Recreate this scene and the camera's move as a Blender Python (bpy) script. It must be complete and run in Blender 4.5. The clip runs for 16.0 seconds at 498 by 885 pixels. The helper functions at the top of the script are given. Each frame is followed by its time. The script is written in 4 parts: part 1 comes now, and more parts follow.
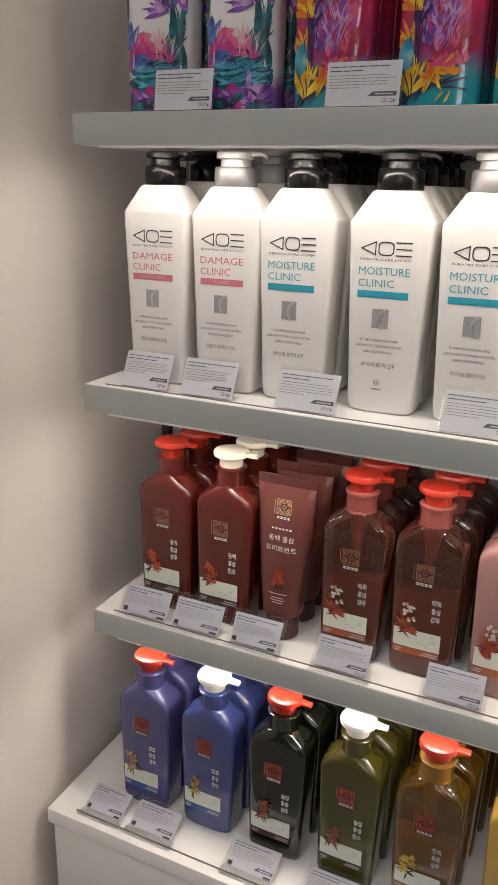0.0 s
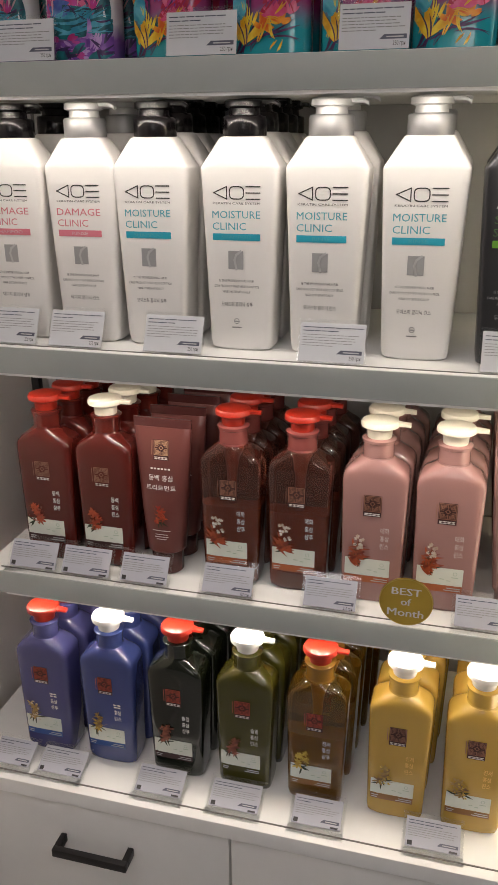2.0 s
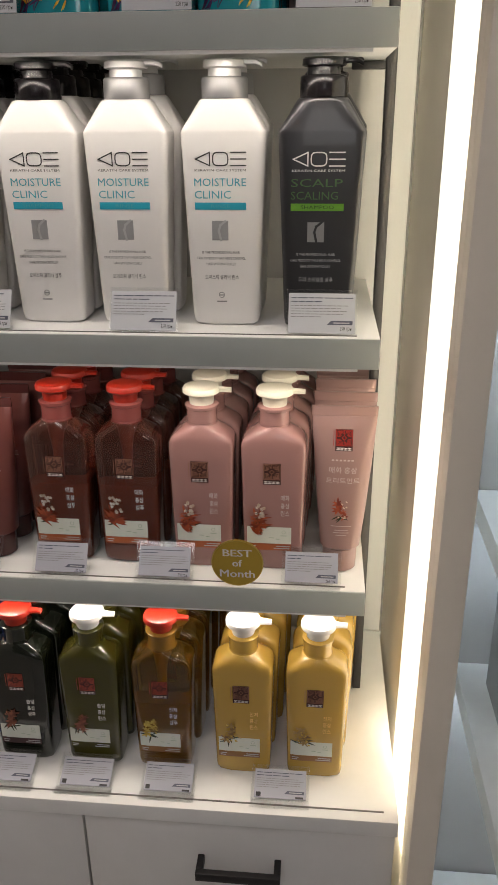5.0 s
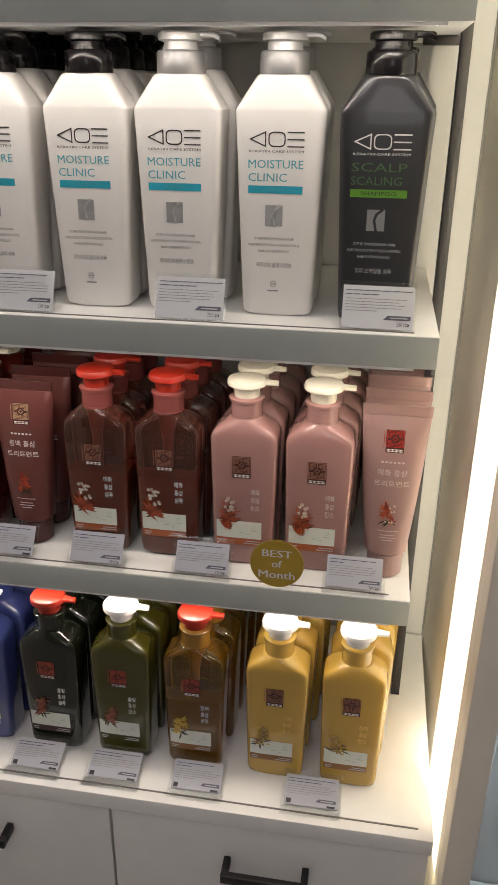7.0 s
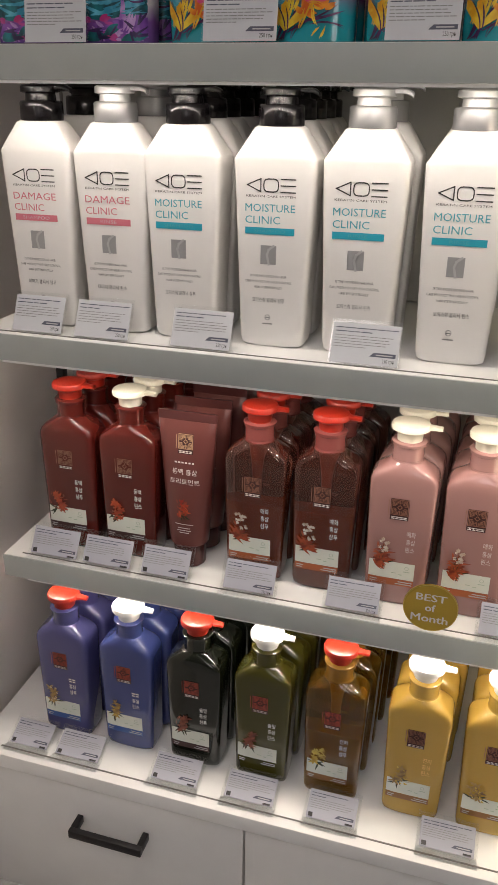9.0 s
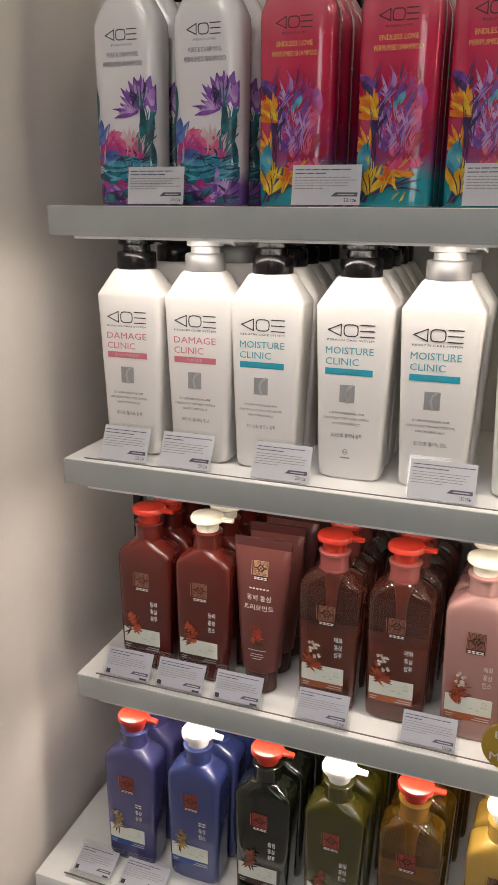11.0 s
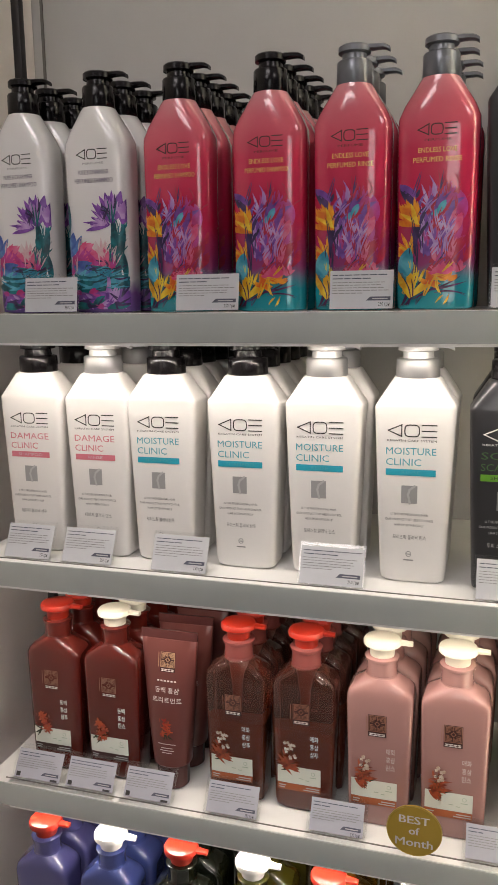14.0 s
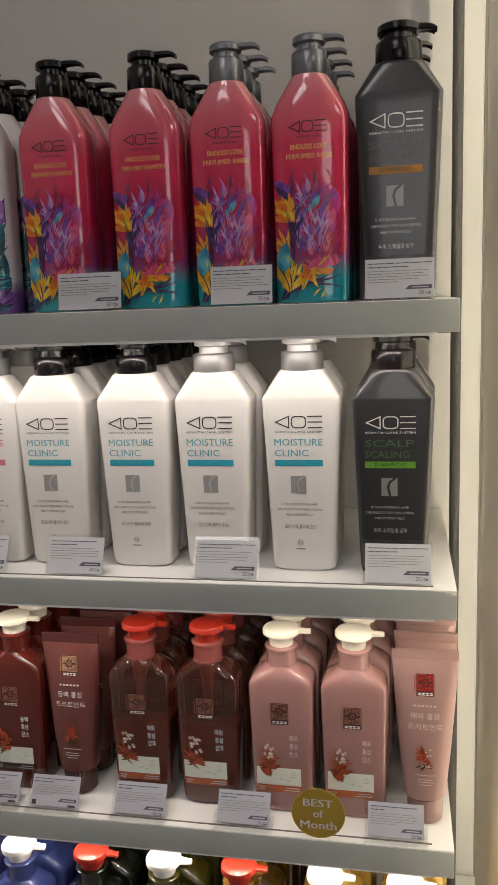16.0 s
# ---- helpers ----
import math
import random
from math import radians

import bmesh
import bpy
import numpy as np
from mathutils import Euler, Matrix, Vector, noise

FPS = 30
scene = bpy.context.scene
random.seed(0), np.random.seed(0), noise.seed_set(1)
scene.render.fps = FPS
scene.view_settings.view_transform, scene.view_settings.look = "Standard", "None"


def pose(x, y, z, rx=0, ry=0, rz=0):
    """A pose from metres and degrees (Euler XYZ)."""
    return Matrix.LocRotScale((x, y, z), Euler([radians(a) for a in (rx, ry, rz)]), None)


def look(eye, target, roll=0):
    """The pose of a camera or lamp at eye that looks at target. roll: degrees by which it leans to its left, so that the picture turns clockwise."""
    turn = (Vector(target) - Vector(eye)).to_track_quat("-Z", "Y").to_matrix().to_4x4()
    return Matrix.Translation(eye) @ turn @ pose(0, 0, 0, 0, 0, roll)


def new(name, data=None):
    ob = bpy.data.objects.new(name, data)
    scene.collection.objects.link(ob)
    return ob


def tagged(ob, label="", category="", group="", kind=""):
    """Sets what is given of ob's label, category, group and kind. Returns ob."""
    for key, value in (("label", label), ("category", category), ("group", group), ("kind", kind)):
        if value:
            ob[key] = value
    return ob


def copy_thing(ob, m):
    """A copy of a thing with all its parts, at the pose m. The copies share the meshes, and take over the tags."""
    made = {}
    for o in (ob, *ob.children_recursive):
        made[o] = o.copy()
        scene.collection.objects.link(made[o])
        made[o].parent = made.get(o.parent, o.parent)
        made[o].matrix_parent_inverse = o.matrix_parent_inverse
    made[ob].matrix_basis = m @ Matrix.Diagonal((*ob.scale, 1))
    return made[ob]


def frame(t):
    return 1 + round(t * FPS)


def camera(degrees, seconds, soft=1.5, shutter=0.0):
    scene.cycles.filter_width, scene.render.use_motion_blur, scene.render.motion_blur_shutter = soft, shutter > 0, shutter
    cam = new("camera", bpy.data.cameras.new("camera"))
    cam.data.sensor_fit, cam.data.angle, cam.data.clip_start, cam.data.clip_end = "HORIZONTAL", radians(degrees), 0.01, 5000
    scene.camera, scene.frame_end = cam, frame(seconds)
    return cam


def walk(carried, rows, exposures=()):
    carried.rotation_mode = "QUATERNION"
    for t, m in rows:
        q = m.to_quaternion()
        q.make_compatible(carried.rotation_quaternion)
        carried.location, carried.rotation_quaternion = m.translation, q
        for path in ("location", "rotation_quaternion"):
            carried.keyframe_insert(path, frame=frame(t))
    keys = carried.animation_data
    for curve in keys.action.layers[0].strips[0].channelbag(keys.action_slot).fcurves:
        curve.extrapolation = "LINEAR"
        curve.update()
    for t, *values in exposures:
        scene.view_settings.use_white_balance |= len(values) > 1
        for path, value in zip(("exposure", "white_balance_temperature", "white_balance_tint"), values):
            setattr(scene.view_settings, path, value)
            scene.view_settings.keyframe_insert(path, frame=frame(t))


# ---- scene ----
cam = camera(35.2, 16.0, soft=1.0)
PATH = [
    (0, (0.015, 0.041, 1.34), (-0.786, 1.765, 0.72), 1.3),
    (0.5, (0.016, 0.008, 1.339), (-0.685, 1.765, 0.69), 0.6),
    (1, (0.016, -0.007, 1.336), (-0.57, 1.779, 0.654), 0.8),
    (1.5, (0.022, -0.008, 1.334), (-0.538, 1.781, 0.637), 0.1),
    (2, (0.029, -0.007, 1.333), (-0.449, 1.8, 0.621), -0.3),
    (2.5, (0.044, -0.008, 1.331), (-0.324, 1.821, 0.611), -0.7),
    (3, (0.063, -0.011, 1.332), (-0.223, 1.827, 0.597), -0.8),
    (3.5, (0.077, -0.008, 1.337), (-0.146, 1.824, 0.566), -0.8),
    (4, (0.083, -0.011, 1.325), (-0.094, 1.832, 0.568), -0.7),
    (6.5, (0.089, 0.033, 1.327), (-0.115, 1.85, 0.516), 0.7),
    (7, (0.085, 0.04, 1.327), (-0.202, 1.841, 0.508), 0.6),
    (7.5, (0.073, 0.036, 1.334), (-0.254, 1.83, 0.513), 0.8),
    (8, (0.057, 0.032, 1.341), (-0.333, 1.814, 0.521), 1.0),
    (8.5, (0.034, 0.028, 1.35), (-0.427, 1.794, 0.533), 0.8),
    (9, (0.013, 0.02, 1.363), (-0.501, 1.778, 0.56), 0.8),
    (9.5, (-0.008, 0.014, 1.374), (-0.58, 1.764, 0.593), 0.5),
    (10, (-0.019, 0.009, 1.382), (-0.636, 1.769, 0.658), 0.6),
    (12.5, (0.008, -0.012, 1.426), (-0.667, 1.83, 1.037), 0.6),
    (13, (0.02, -0.01, 1.423), (-0.633, 1.845, 1.055), 0.3),
    (13.5, (0.04, -0.007, 1.42), (-0.576, 1.861, 1.059), -0.2),
    (14, (0.057, -0.01, 1.418), (-0.511, 1.874, 1.06), -0.8),
    (14.5, (0.068, -0.011, 1.416), (-0.43, 1.893, 1.057), -1.2),
    (15, (0.077, -0.012, 1.414), (-0.348, 1.911, 1.063), -1.4),
    (15.5, (0.084, -0.012, 1.414), (-0.313, 1.918, 1.066), -1.9),
    (16, (0.092, -0.009, 1.412), (-0.287, 1.922, 1.053), -2.2),
]
walk(cam, [(t, look(eye, target, roll)) for t, eye, target, roll in PATH],
     exposures=[(0, 0), (1.5, -0.04), (2.5, -0.3), (4, -0.48), (6.5, -0.48), (7.5, -0.4), (8.5, -0.15), (10, -0.03),
                (13, 0.08), (14, 0.04), (14.5, -0.16), (15, -0.46), (16, -0.43)])

# world and light: a shop interior, ceiling panels and the LED bars of the shelving
world = bpy.data.worlds.new("shop_dark")
world.use_nodes = True
world.node_tree.nodes["Background"].inputs[0].default_value = (0.8, 0.85, 0.9, 1)
world.node_tree.nodes["Background"].inputs[1].default_value = 0.02
scene.world = world
ROOM_PANEL = 7.9      # ceiling panels of the shop
SHELF_LED = 250.0      # LED bars under the shelves
SIDE_LED = 170.0      # LED strip in the cove of the side panel
COOL_LED = 26.0        # LED bars of the neighbouring unit

# main measures of the bay
BACK, FRONT = 1.03, 0.728
X0, X1 = -0.507, 0.145
CAB_L, CAB_R = -0.546, 0.193
WALL_L, WALL_R = -0.560, 0.2035
COUNTER, Z2, Z3, Z4 = 0.584, 0.847, 1.129, 1.406
THICK = 0.030


# ---------- materials ----------
def mat(name, color, rough=0.5, metal=0.0, bump=0.0, scale=60.0, vary=0.03, emit=0.0, trans=0.0, coat=0.0, ior=1.46, spot=0.0):
    if rough < 0.34 and vary < 0.09:
        vary *= 0.1
    m = bpy.data.materials.new(name)
    m.use_nodes = True
    nt = m.node_tree
    b = nt.nodes["Principled BSDF"]
    b.inputs["Roughness"].default_value = rough
    b.inputs["Metallic"].default_value = metal
    b.inputs["IOR"].default_value = ior
    b.inputs["Transmission Weight"].default_value = trans
    b.inputs["Coat Weight"].default_value = coat
    b.inputs["Coat Roughness"].default_value = 0.035
    c4 = (*color, 1)
    b.inputs["Base Color"].default_value = c4
    if emit:
        b.inputs["Emission Color"].default_value = c4
        b.inputs["Emission Strength"].default_value = emit
        return m
    tc = nt.nodes.new("ShaderNodeTexCoord")
    if vary:
        n1 = nt.nodes.new("ShaderNodeTexNoise")
        n1.inputs["Scale"].default_value = scale * 0.6
        n1.inputs["Detail"].default_value = 5
        n2 = nt.nodes.new("ShaderNodeTexNoise")
        n2.inputs["Scale"].default_value = scale * 12
        n2.inputs["Detail"].default_value = 3
        nt.links.new(tc.outputs["Object"], n1.inputs["Vector"])
        nt.links.new(tc.outputs["Object"], n2.inputs["Vector"])
        mix = nt.nodes.new("ShaderNodeMath")
        mix.operation = "MULTIPLY_ADD"
        mix.inputs[1].default_value = 0.25
        nt.links.new(n2.outputs[0], mix.inputs[0])
        nt.links.new(n1.outputs[0], mix.inputs[2])
        rng = nt.nodes.new("ShaderNodeMapRange")
        rng.inputs["From Min"].default_value, rng.inputs["From Max"].default_value = 0.35, 0.9
        rng.inputs["To Min"].default_value, rng.inputs["To Max"].default_value = 1 - vary, 1 + vary
        nt.links.new(mix.outputs[0], rng.inputs["Value"])
        mul = nt.nodes.new("ShaderNodeVectorMath")
        mul.operation = "SCALE"
        mul.inputs[0].default_value = color
        nt.links.new(rng.outputs[0], mul.inputs["Scale"])
        nt.links.new(mul.outputs[0], b.inputs["Base Color"])
        r2 = nt.nodes.new("ShaderNodeMapRange")
        r2.inputs["From Min"].default_value, r2.inputs["From Max"].default_value = 0.35, 0.9
        r2.inputs["To Min"].default_value, r2.inputs["To Max"].default_value = max(rough - 0.03 * (rough > 0.33), 0.02), min(rough + 0.03 * (rough > 0.33), 1)
        nt.links.new(mix.outputs[0], r2.inputs["Value"])
        nt.links.new(r2.outputs[0], b.inputs["Roughness"])
        if bump:
            bp = nt.nodes.new("ShaderNodeBump")
            bp.inputs["Strength"].default_value = bump
            bp.inputs["Distance"].default_value = 0.001
            nt.links.new(n2.outputs[0], bp.inputs["Height"])
            nt.links.new(bp.outputs[0], b.inputs["Normal"])
    return m


def mat_gradient(name, stops, rough=0.25, height=0.21):
    """Printed plastic whose colour runs from the foot of the bottle up to its shoulder."""
    m = mat(name, stops[0][1], rough, vary=0, coat=0.8)
    nt = m.node_tree
    tc = nt.nodes.new("ShaderNodeTexCoord")
    sep = nt.nodes.new("ShaderNodeSeparateXYZ")
    nt.links.new(tc.outputs["Object"], sep.inputs[0])
    nz = nt.nodes.new("ShaderNodeTexNoise")
    nz.inputs["Scale"].default_value = 45
    nt.links.new(tc.outputs["Object"], nz.inputs["Vector"])
    add = nt.nodes.new("ShaderNodeMath")
    add.operation = "MULTIPLY_ADD"
    add.inputs[1].default_value, add.inputs[2].default_value = 0.02, -0.01
    nt.links.new(nz.outputs[0], add.inputs[0])
    plus = nt.nodes.new("ShaderNodeMath")
    nt.links.new(sep.outputs["Z"], plus.inputs[0])
    nt.links.new(add.outputs[0], plus.inputs[1])
    div = nt.nodes.new("ShaderNodeMath")
    div.operation = "DIVIDE"
    div.inputs[1].default_value = height
    nt.links.new(plus.outputs[0], div.inputs[0])
    ramp = nt.nodes.new("ShaderNodeValToRGB")
    while len(ramp.color_ramp.elements) < len(stops):
        ramp.color_ramp.elements.new(0.5)
    for e, (p, c) in zip(ramp.color_ramp.elements, stops):
        e.position, e.color = p, (*c, 1)
    nt.links.new(div.outputs[0], ramp.inputs[0])
    nt.links.new(ramp.outputs[0], nt.nodes["Principled BSDF"].inputs["Base Color"])
    return m


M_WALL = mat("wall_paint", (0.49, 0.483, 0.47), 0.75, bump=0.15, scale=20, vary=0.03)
M_WALLL = mat("pale_side_paint", (0.80, 0.745, 0.70), 0.65, bump=0.12, scale=20, vary=0.03)
M_SHELF = mat("white_laminate", (0.79, 0.785, 0.765), 0.42, bump=0.06, scale=60, vary=0.03)
M_FRONT = mat("drawer_laminate", (0.70, 0.69, 0.67), 0.45, bump=0.05, scale=40, vary=0.03)
# Slots and joints: the shade inside them is put into this flat dark colour.
M_GROOVE = mat("groove_shade", (0.16, 0.15, 0.14), 0.7)
M_STEEL = mat("black_steel", (0.018, 0.016, 0.017), 0.42, 0.3, bump=0.1, scale=150)
M_PANEL = mat("grey_panel", (0.40, 0.37, 0.33), 0.5, bump=0.05, scale=30, vary=0.03)
M_TRIM = mat("beige_edge_laminate", (0.82, 0.75, 0.64), 0.5, bump=0.05, scale=30, vary=0.03)
M_FASCIA = mat("grey_green_edge_laminate", (0.38, 0.405, 0.388), 0.42, bump=0.06, scale=60, vary=0.03)
M_SHOP = mat("shop_wall_paint", (0.20, 0.19, 0.18), 0.7, scale=8)
M_DIP = mat("rose_dip_tube", (0.27, 0.105, 0.085), 0.35, scale=60)
M_NECK = mat("dark_rose_collar", (0.19, 0.050, 0.045), 0.2, scale=60)
M_NECKY = mat("dark_honey_collar", (0.20, 0.10, 0.015), 0.2, scale=60)
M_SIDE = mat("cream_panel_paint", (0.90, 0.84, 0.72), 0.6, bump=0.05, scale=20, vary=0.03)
M_DIPY = mat("honey_dip_tube", (0.46, 0.25, 0.04), 0.35, scale=60)
M_EMBLINER = mat("emblem_rust_line", (0.42, 0.075, 0.045), 0.4, vary=0)
M_EMBPALE = mat("emblem_pale_line", (0.46, 0.30, 0.18), 0.4, vary=0)
M_FLOOR = mat("floor_tile", (0.42, 0.40, 0.38), 0.3, bump=0.05, scale=8)
M_CEIL = mat("ceiling_paint", (0.6, 0.6, 0.6), 0.9, scale=8)
M_LEDW = mat("led_glow", (1.0, 0.885, 0.77), emit=SHELF_LED)
M_LEDTOP = mat("led_bright_diffuser", (1.0, 0.895, 0.79), emit=SHELF_LED * 0.86)
M_LEDS = mat("led_warm_diffuser", (1.0, 0.90, 0.68), emit=SIDE_LED)
# Emission that imitates the white glow on the wall beside the strip.
M_WALLGLOW = mat("wall_glow", (1.0, 0.93, 0.78), emit=2.0)
M_LEDC = mat("led_cool_diffuser", (0.72, 0.86, 1.0), emit=COOL_LED)
M_BOX = mat("light_box_diffuser", (1.0, 0.98, 0.96), emit=3.0)
M_LAMP = mat("ceiling_diffuser", (1.0, 0.915, 0.915), emit=ROOM_PANEL)
M_KWHITE = mat("pearl_white_plastic", (0.80, 0.78, 0.755), 0.42, scale=30, vary=0.025, coat=0.05)
M_KDARK = mat("graphite_plastic", (0.040, 0.040, 0.043), 0.3, 0.35, scale=30, vary=0.03, coat=0.3)
M_BLACK = mat("black_gloss_plastic", (0.007, 0.006, 0.007), 0.2, scale=90, ior=1.36)
M_SILVER = mat("silver_plastic", (0.38, 0.38, 0.385), 0.45, 0.6, scale=120)
M_SILVERHEAD = mat("white_pump_plastic", (0.72, 0.72, 0.72), 0.28, 0.25, scale=90)
M_STEELGREY = mat("grey_pump_plastic", (0.17, 0.18, 0.20), 0.3, 0.5, scale=100)
M_INK = mat("black_ink", (0.03, 0.028, 0.028), 0.5, vary=0)
M_INKW = mat("white_ink", (0.72, 0.70, 0.67), 0.5, vary=0)
M_INKPALE = mat("pale_rose_ink", (0.52, 0.42, 0.40), 0.5, vary=0)
M_ICON = mat("mid_grey_ink", (0.36, 0.36, 0.36), 0.35, 0.2, vary=0)
M_INKG = mat("grey_ink", (0.26, 0.26, 0.26), 0.35, 0.3, vary=0)
M_INKDIM = mat("faint_grey_ink", (0.085, 0.083, 0.08), 0.4, vary=0)
M_INKN = mat("navy_ink", (0.085, 0.09, 0.125), 0.5, vary=0)
M_INKL = mat("light_grey_ink", (0.5, 0.5, 0.5), 0.35, 0.3, vary=0)
M_TEAL = mat("teal_ink", (0.07, 0.36, 0.42), 0.45, vary=0)
M_TEALBAR = mat("cyan_ink", (0.02, 0.34, 0.46), 0.45, vary=0)
M_ROSE = mat("rose_ink", (0.62, 0.18, 0.23), 0.45, vary=0)
M_GREENINK = mat("dim_green_ink", (0.06, 0.12, 0.045), 0.45, vary=0)
M_GREENBAR = mat("green_ink", (0.10, 0.27, 0.02), 0.45, vary=0)
M_AMBERINK = mat("amber_ink", (0.34, 0.15, 0.015), 0.4, vary=0)
M_GOLDINK = mat("gold_ink", (0.80, 0.50, 0.14), 0.35, 0.3, vary=0)
M_LABEL = mat("label_paper", (0.66, 0.69, 0.62), 0.55, scale=200, vary=0.03)
M_LABELINK = mat("pale_green_ink", (0.40, 0.48, 0.38), 0.5, vary=0)
M_CARD = mat("price_card", (0.40, 0.405, 0.46), 0.55, scale=150, vary=0.02)
M_CARDW = mat("white_price_card", (0.55, 0.56, 0.59), 0.5, scale=150, vary=0.02)
M_ACRYL = mat("clear_acrylic", (0.92, 0.95, 0.95), 0.04, vary=0)
_nt = M_ACRYL.node_tree
_clear, _gloss, _mix = _nt.nodes.new("ShaderNodeBsdfTransparent"), _nt.nodes.new("ShaderNodeBsdfGlossy"), _nt.nodes.new("ShaderNodeMixShader")
_clear.inputs[0].default_value = (0.985, 0.99, 0.99, 1)
_gloss.inputs["Roughness"].default_value = 0.1
_mix.inputs[0].default_value = 0.05
_nt.links.new(_clear.outputs[0], _mix.inputs[1])
_nt.links.new(_gloss.outputs[0], _mix.inputs[2])
_nt.links.new(_mix.outputs[0], _nt.nodes["Material Output"].inputs[0])
M_GOLD = mat("gold_foil", (0.47, 0.32, 0.045), 0.36, 0.35, scale=60, vary=0.03)
M_GOLDRIM = mat("gold_rim", (0.62, 0.46, 0.14), 0.3, 0.7, scale=60)
M_REDCAP = mat("red_cap_plastic", (0.29, 0.016, 0.007), 0.36, scale=60, vary=0.03, coat=0.1)
M_CREAMCAP = mat("cream_cap_plastic", (0.68, 0.64, 0.53), 0.3, scale=60, vary=0.03, coat=0.3)
M_WHITECAP = mat("white_cap_plastic", (0.68, 0.67, 0.64), 0.3, scale=60, vary=0.03, coat=0.3)
M_MAROON = mat("maroon_plastic", (0.085, 0.010, 0.007), 0.2, scale=25, vary=0.03, coat=0.4)
M_TUBE = mat("mauve_tube_plastic", (0.120, 0.036, 0.031), 0.3, scale=25, vary=0.03, coat=0.2)
M_TUBECAP = mat("mauve_cap_plastic", (0.07, 0.022, 0.021), 0.22, scale=25)
M_AMBERCLEAR = mat("rosewood_clear_plastic", (0.38, 0.135, 0.095), 0.05, trans=0.92, scale=20, vary=0.03, coat=0.5)
M_LIQUID = mat("brown_shampoo", (0.27, 0.072, 0.025), 0.2, scale=15, vary=0.1)
M_PINK = mat("dusty_pink_plastic", (0.32, 0.170, 0.155), 0.20, scale=25, vary=0.03, coat=0.6)
M_PINKTUBE = mat("pale_pink_tube", (0.29, 0.178, 0.163), 0.3, scale=25, vary=0.03)
M_VIOLET = mat("slate_blue_plastic", (0.062, 0.062, 0.185), 0.20, scale=25, vary=0.03, coat=0.6)
M_BLUE = mat("deep_blue_plastic", (0.038, 0.055, 0.19), 0.20, scale=25, vary=0.03, coat=0.6)
M_PINE = mat("black_green_plastic", (0.008, 0.010, 0.006), 0.12, scale=25, vary=0.1, coat=0.5)
M_OLIVE = mat("olive_plastic", (0.048, 0.044, 0.006), 0.2, scale=25, vary=0.03, coat=0.4)
M_HONEYCLEAR = mat("honey_clear_plastic", (0.50, 0.28, 0.03), 0.05, trans=0.92, scale=20, vary=0.03, coat=0.5)
M_HONEY = mat("honey_shampoo", (0.24, 0.108, 0.010), 0.2, scale=15, vary=0.1)
M_YELLOW = mat("mustard_plastic", (0.46, 0.29, 0.055), 0.22, scale=25, vary=0.03, coat=0.6)
M_EMB = mat("emblem_brown", (0.040, 0.008, 0.008), 0.4, vary=0)
M_EMBLINE = mat("emblem_gold_line", (0.25, 0.115, 0.075), 0.4, vary=0)
M_EMBRED = mat("emblem_red", (0.30, 0.020, 0.012), 0.4, vary=0)
M_LEAFD = mat("leaf_dark", (0.020, 0.030, 0.012), 0.45, scale=200, vary=0.10)
M_BANDD = mat("band_dark", (0.05, 0.02, 0.02), 0.4, vary=0)
M_BANDO = mat("band_orange", (0.38, 0.10, 0.035), 0.4, vary=0)
M_BANDB = mat("band_blue", (0.02, 0.075, 0.27), 0.4, vary=0)
M_BANDY = mat("band_brown", (0.24, 0.11, 0.03), 0.4, vary=0)
M_FWHITE = mat_gradient("floral_white_print", [(0.0, (0.10, 0.06, 0.22)), (0.10, (0.26, 0.10, 0.36)), (0.16, (0.72, 0.70, 0.70)), (1.0, (0.74, 0.73, 0.72))], 0.18)
M_FPINK = mat_gradient("floral_pink_print", [(0.0, (0.015, 0.27, 0.32)), (0.11, (0.015, 0.30, 0.36)), (0.22, (0.30, 0.05, 0.18)), (0.42, (0.52, 0.018, 0.075)), (0.70, (0.55, 0.030, 0.085)), (0.88, (0.58, 0.11, 0.15)), (1.0, (0.60, 0.20, 0.23))], 0.16)


def mat_paint(name, one, two, scale=170):
    """Printed petals whose colour drifts between two inks."""
    m = mat(name, one, 0.3, vary=0)
    nt = m.node_tree
    tc, nz, ramp = nt.nodes.new("ShaderNodeTexCoord"), nt.nodes.new("ShaderNodeTexNoise"), nt.nodes.new("ShaderNodeValToRGB")
    nz.inputs["Scale"].default_value, nz.inputs["Detail"].default_value, nz.inputs["Distortion"].default_value = scale * 0.5, 2, 0.3
    ramp.color_ramp.elements[0].position, ramp.color_ramp.elements[0].color = 0.36, (*one, 1)
    ramp.color_ramp.elements[1].position, ramp.color_ramp.elements[1].color = 0.66, (*two, 1)
    nt.links.new(tc.outputs["Object"], nz.inputs["Vector"])
    nt.links.new(nz.outputs[0], ramp.inputs[0])
    nt.links.new(ramp.outputs[0], nt.nodes["Principled BSDF"].inputs["Base Color"])
    return m


M_BLOOM = mat_paint("bloom_orange", (0.26, 0.020, 0.010), (0.50, 0.09, 0.03), 300)
M_TWIG = mat_paint("root_orange", (0.15, 0.018, 0.010), (0.42, 0.085, 0.03), 300)
M_BLOOMW = mat_paint("blossom_white", (0.50, 0.36, 0.26), (0.74, 0.68, 0.60), 300)
M_BLOOMY = mat_paint("bloom_yellow", (0.42, 0.24, 0.02), (0.66, 0.50, 0.08), 300)
M_BLOOMB = mat_paint("herb_ochre", (0.16, 0.085, 0.03), (0.44, 0.29, 0.09), 300)
M_BLOOMR = mat_paint("root_rust", (0.13, 0.028, 0.016), (0.34, 0.11, 0.06), 300)
M_P_PURPLE = mat_paint("petal_purple", (0.10, 0.025, 0.22), (0.26, 0.09, 0.42))
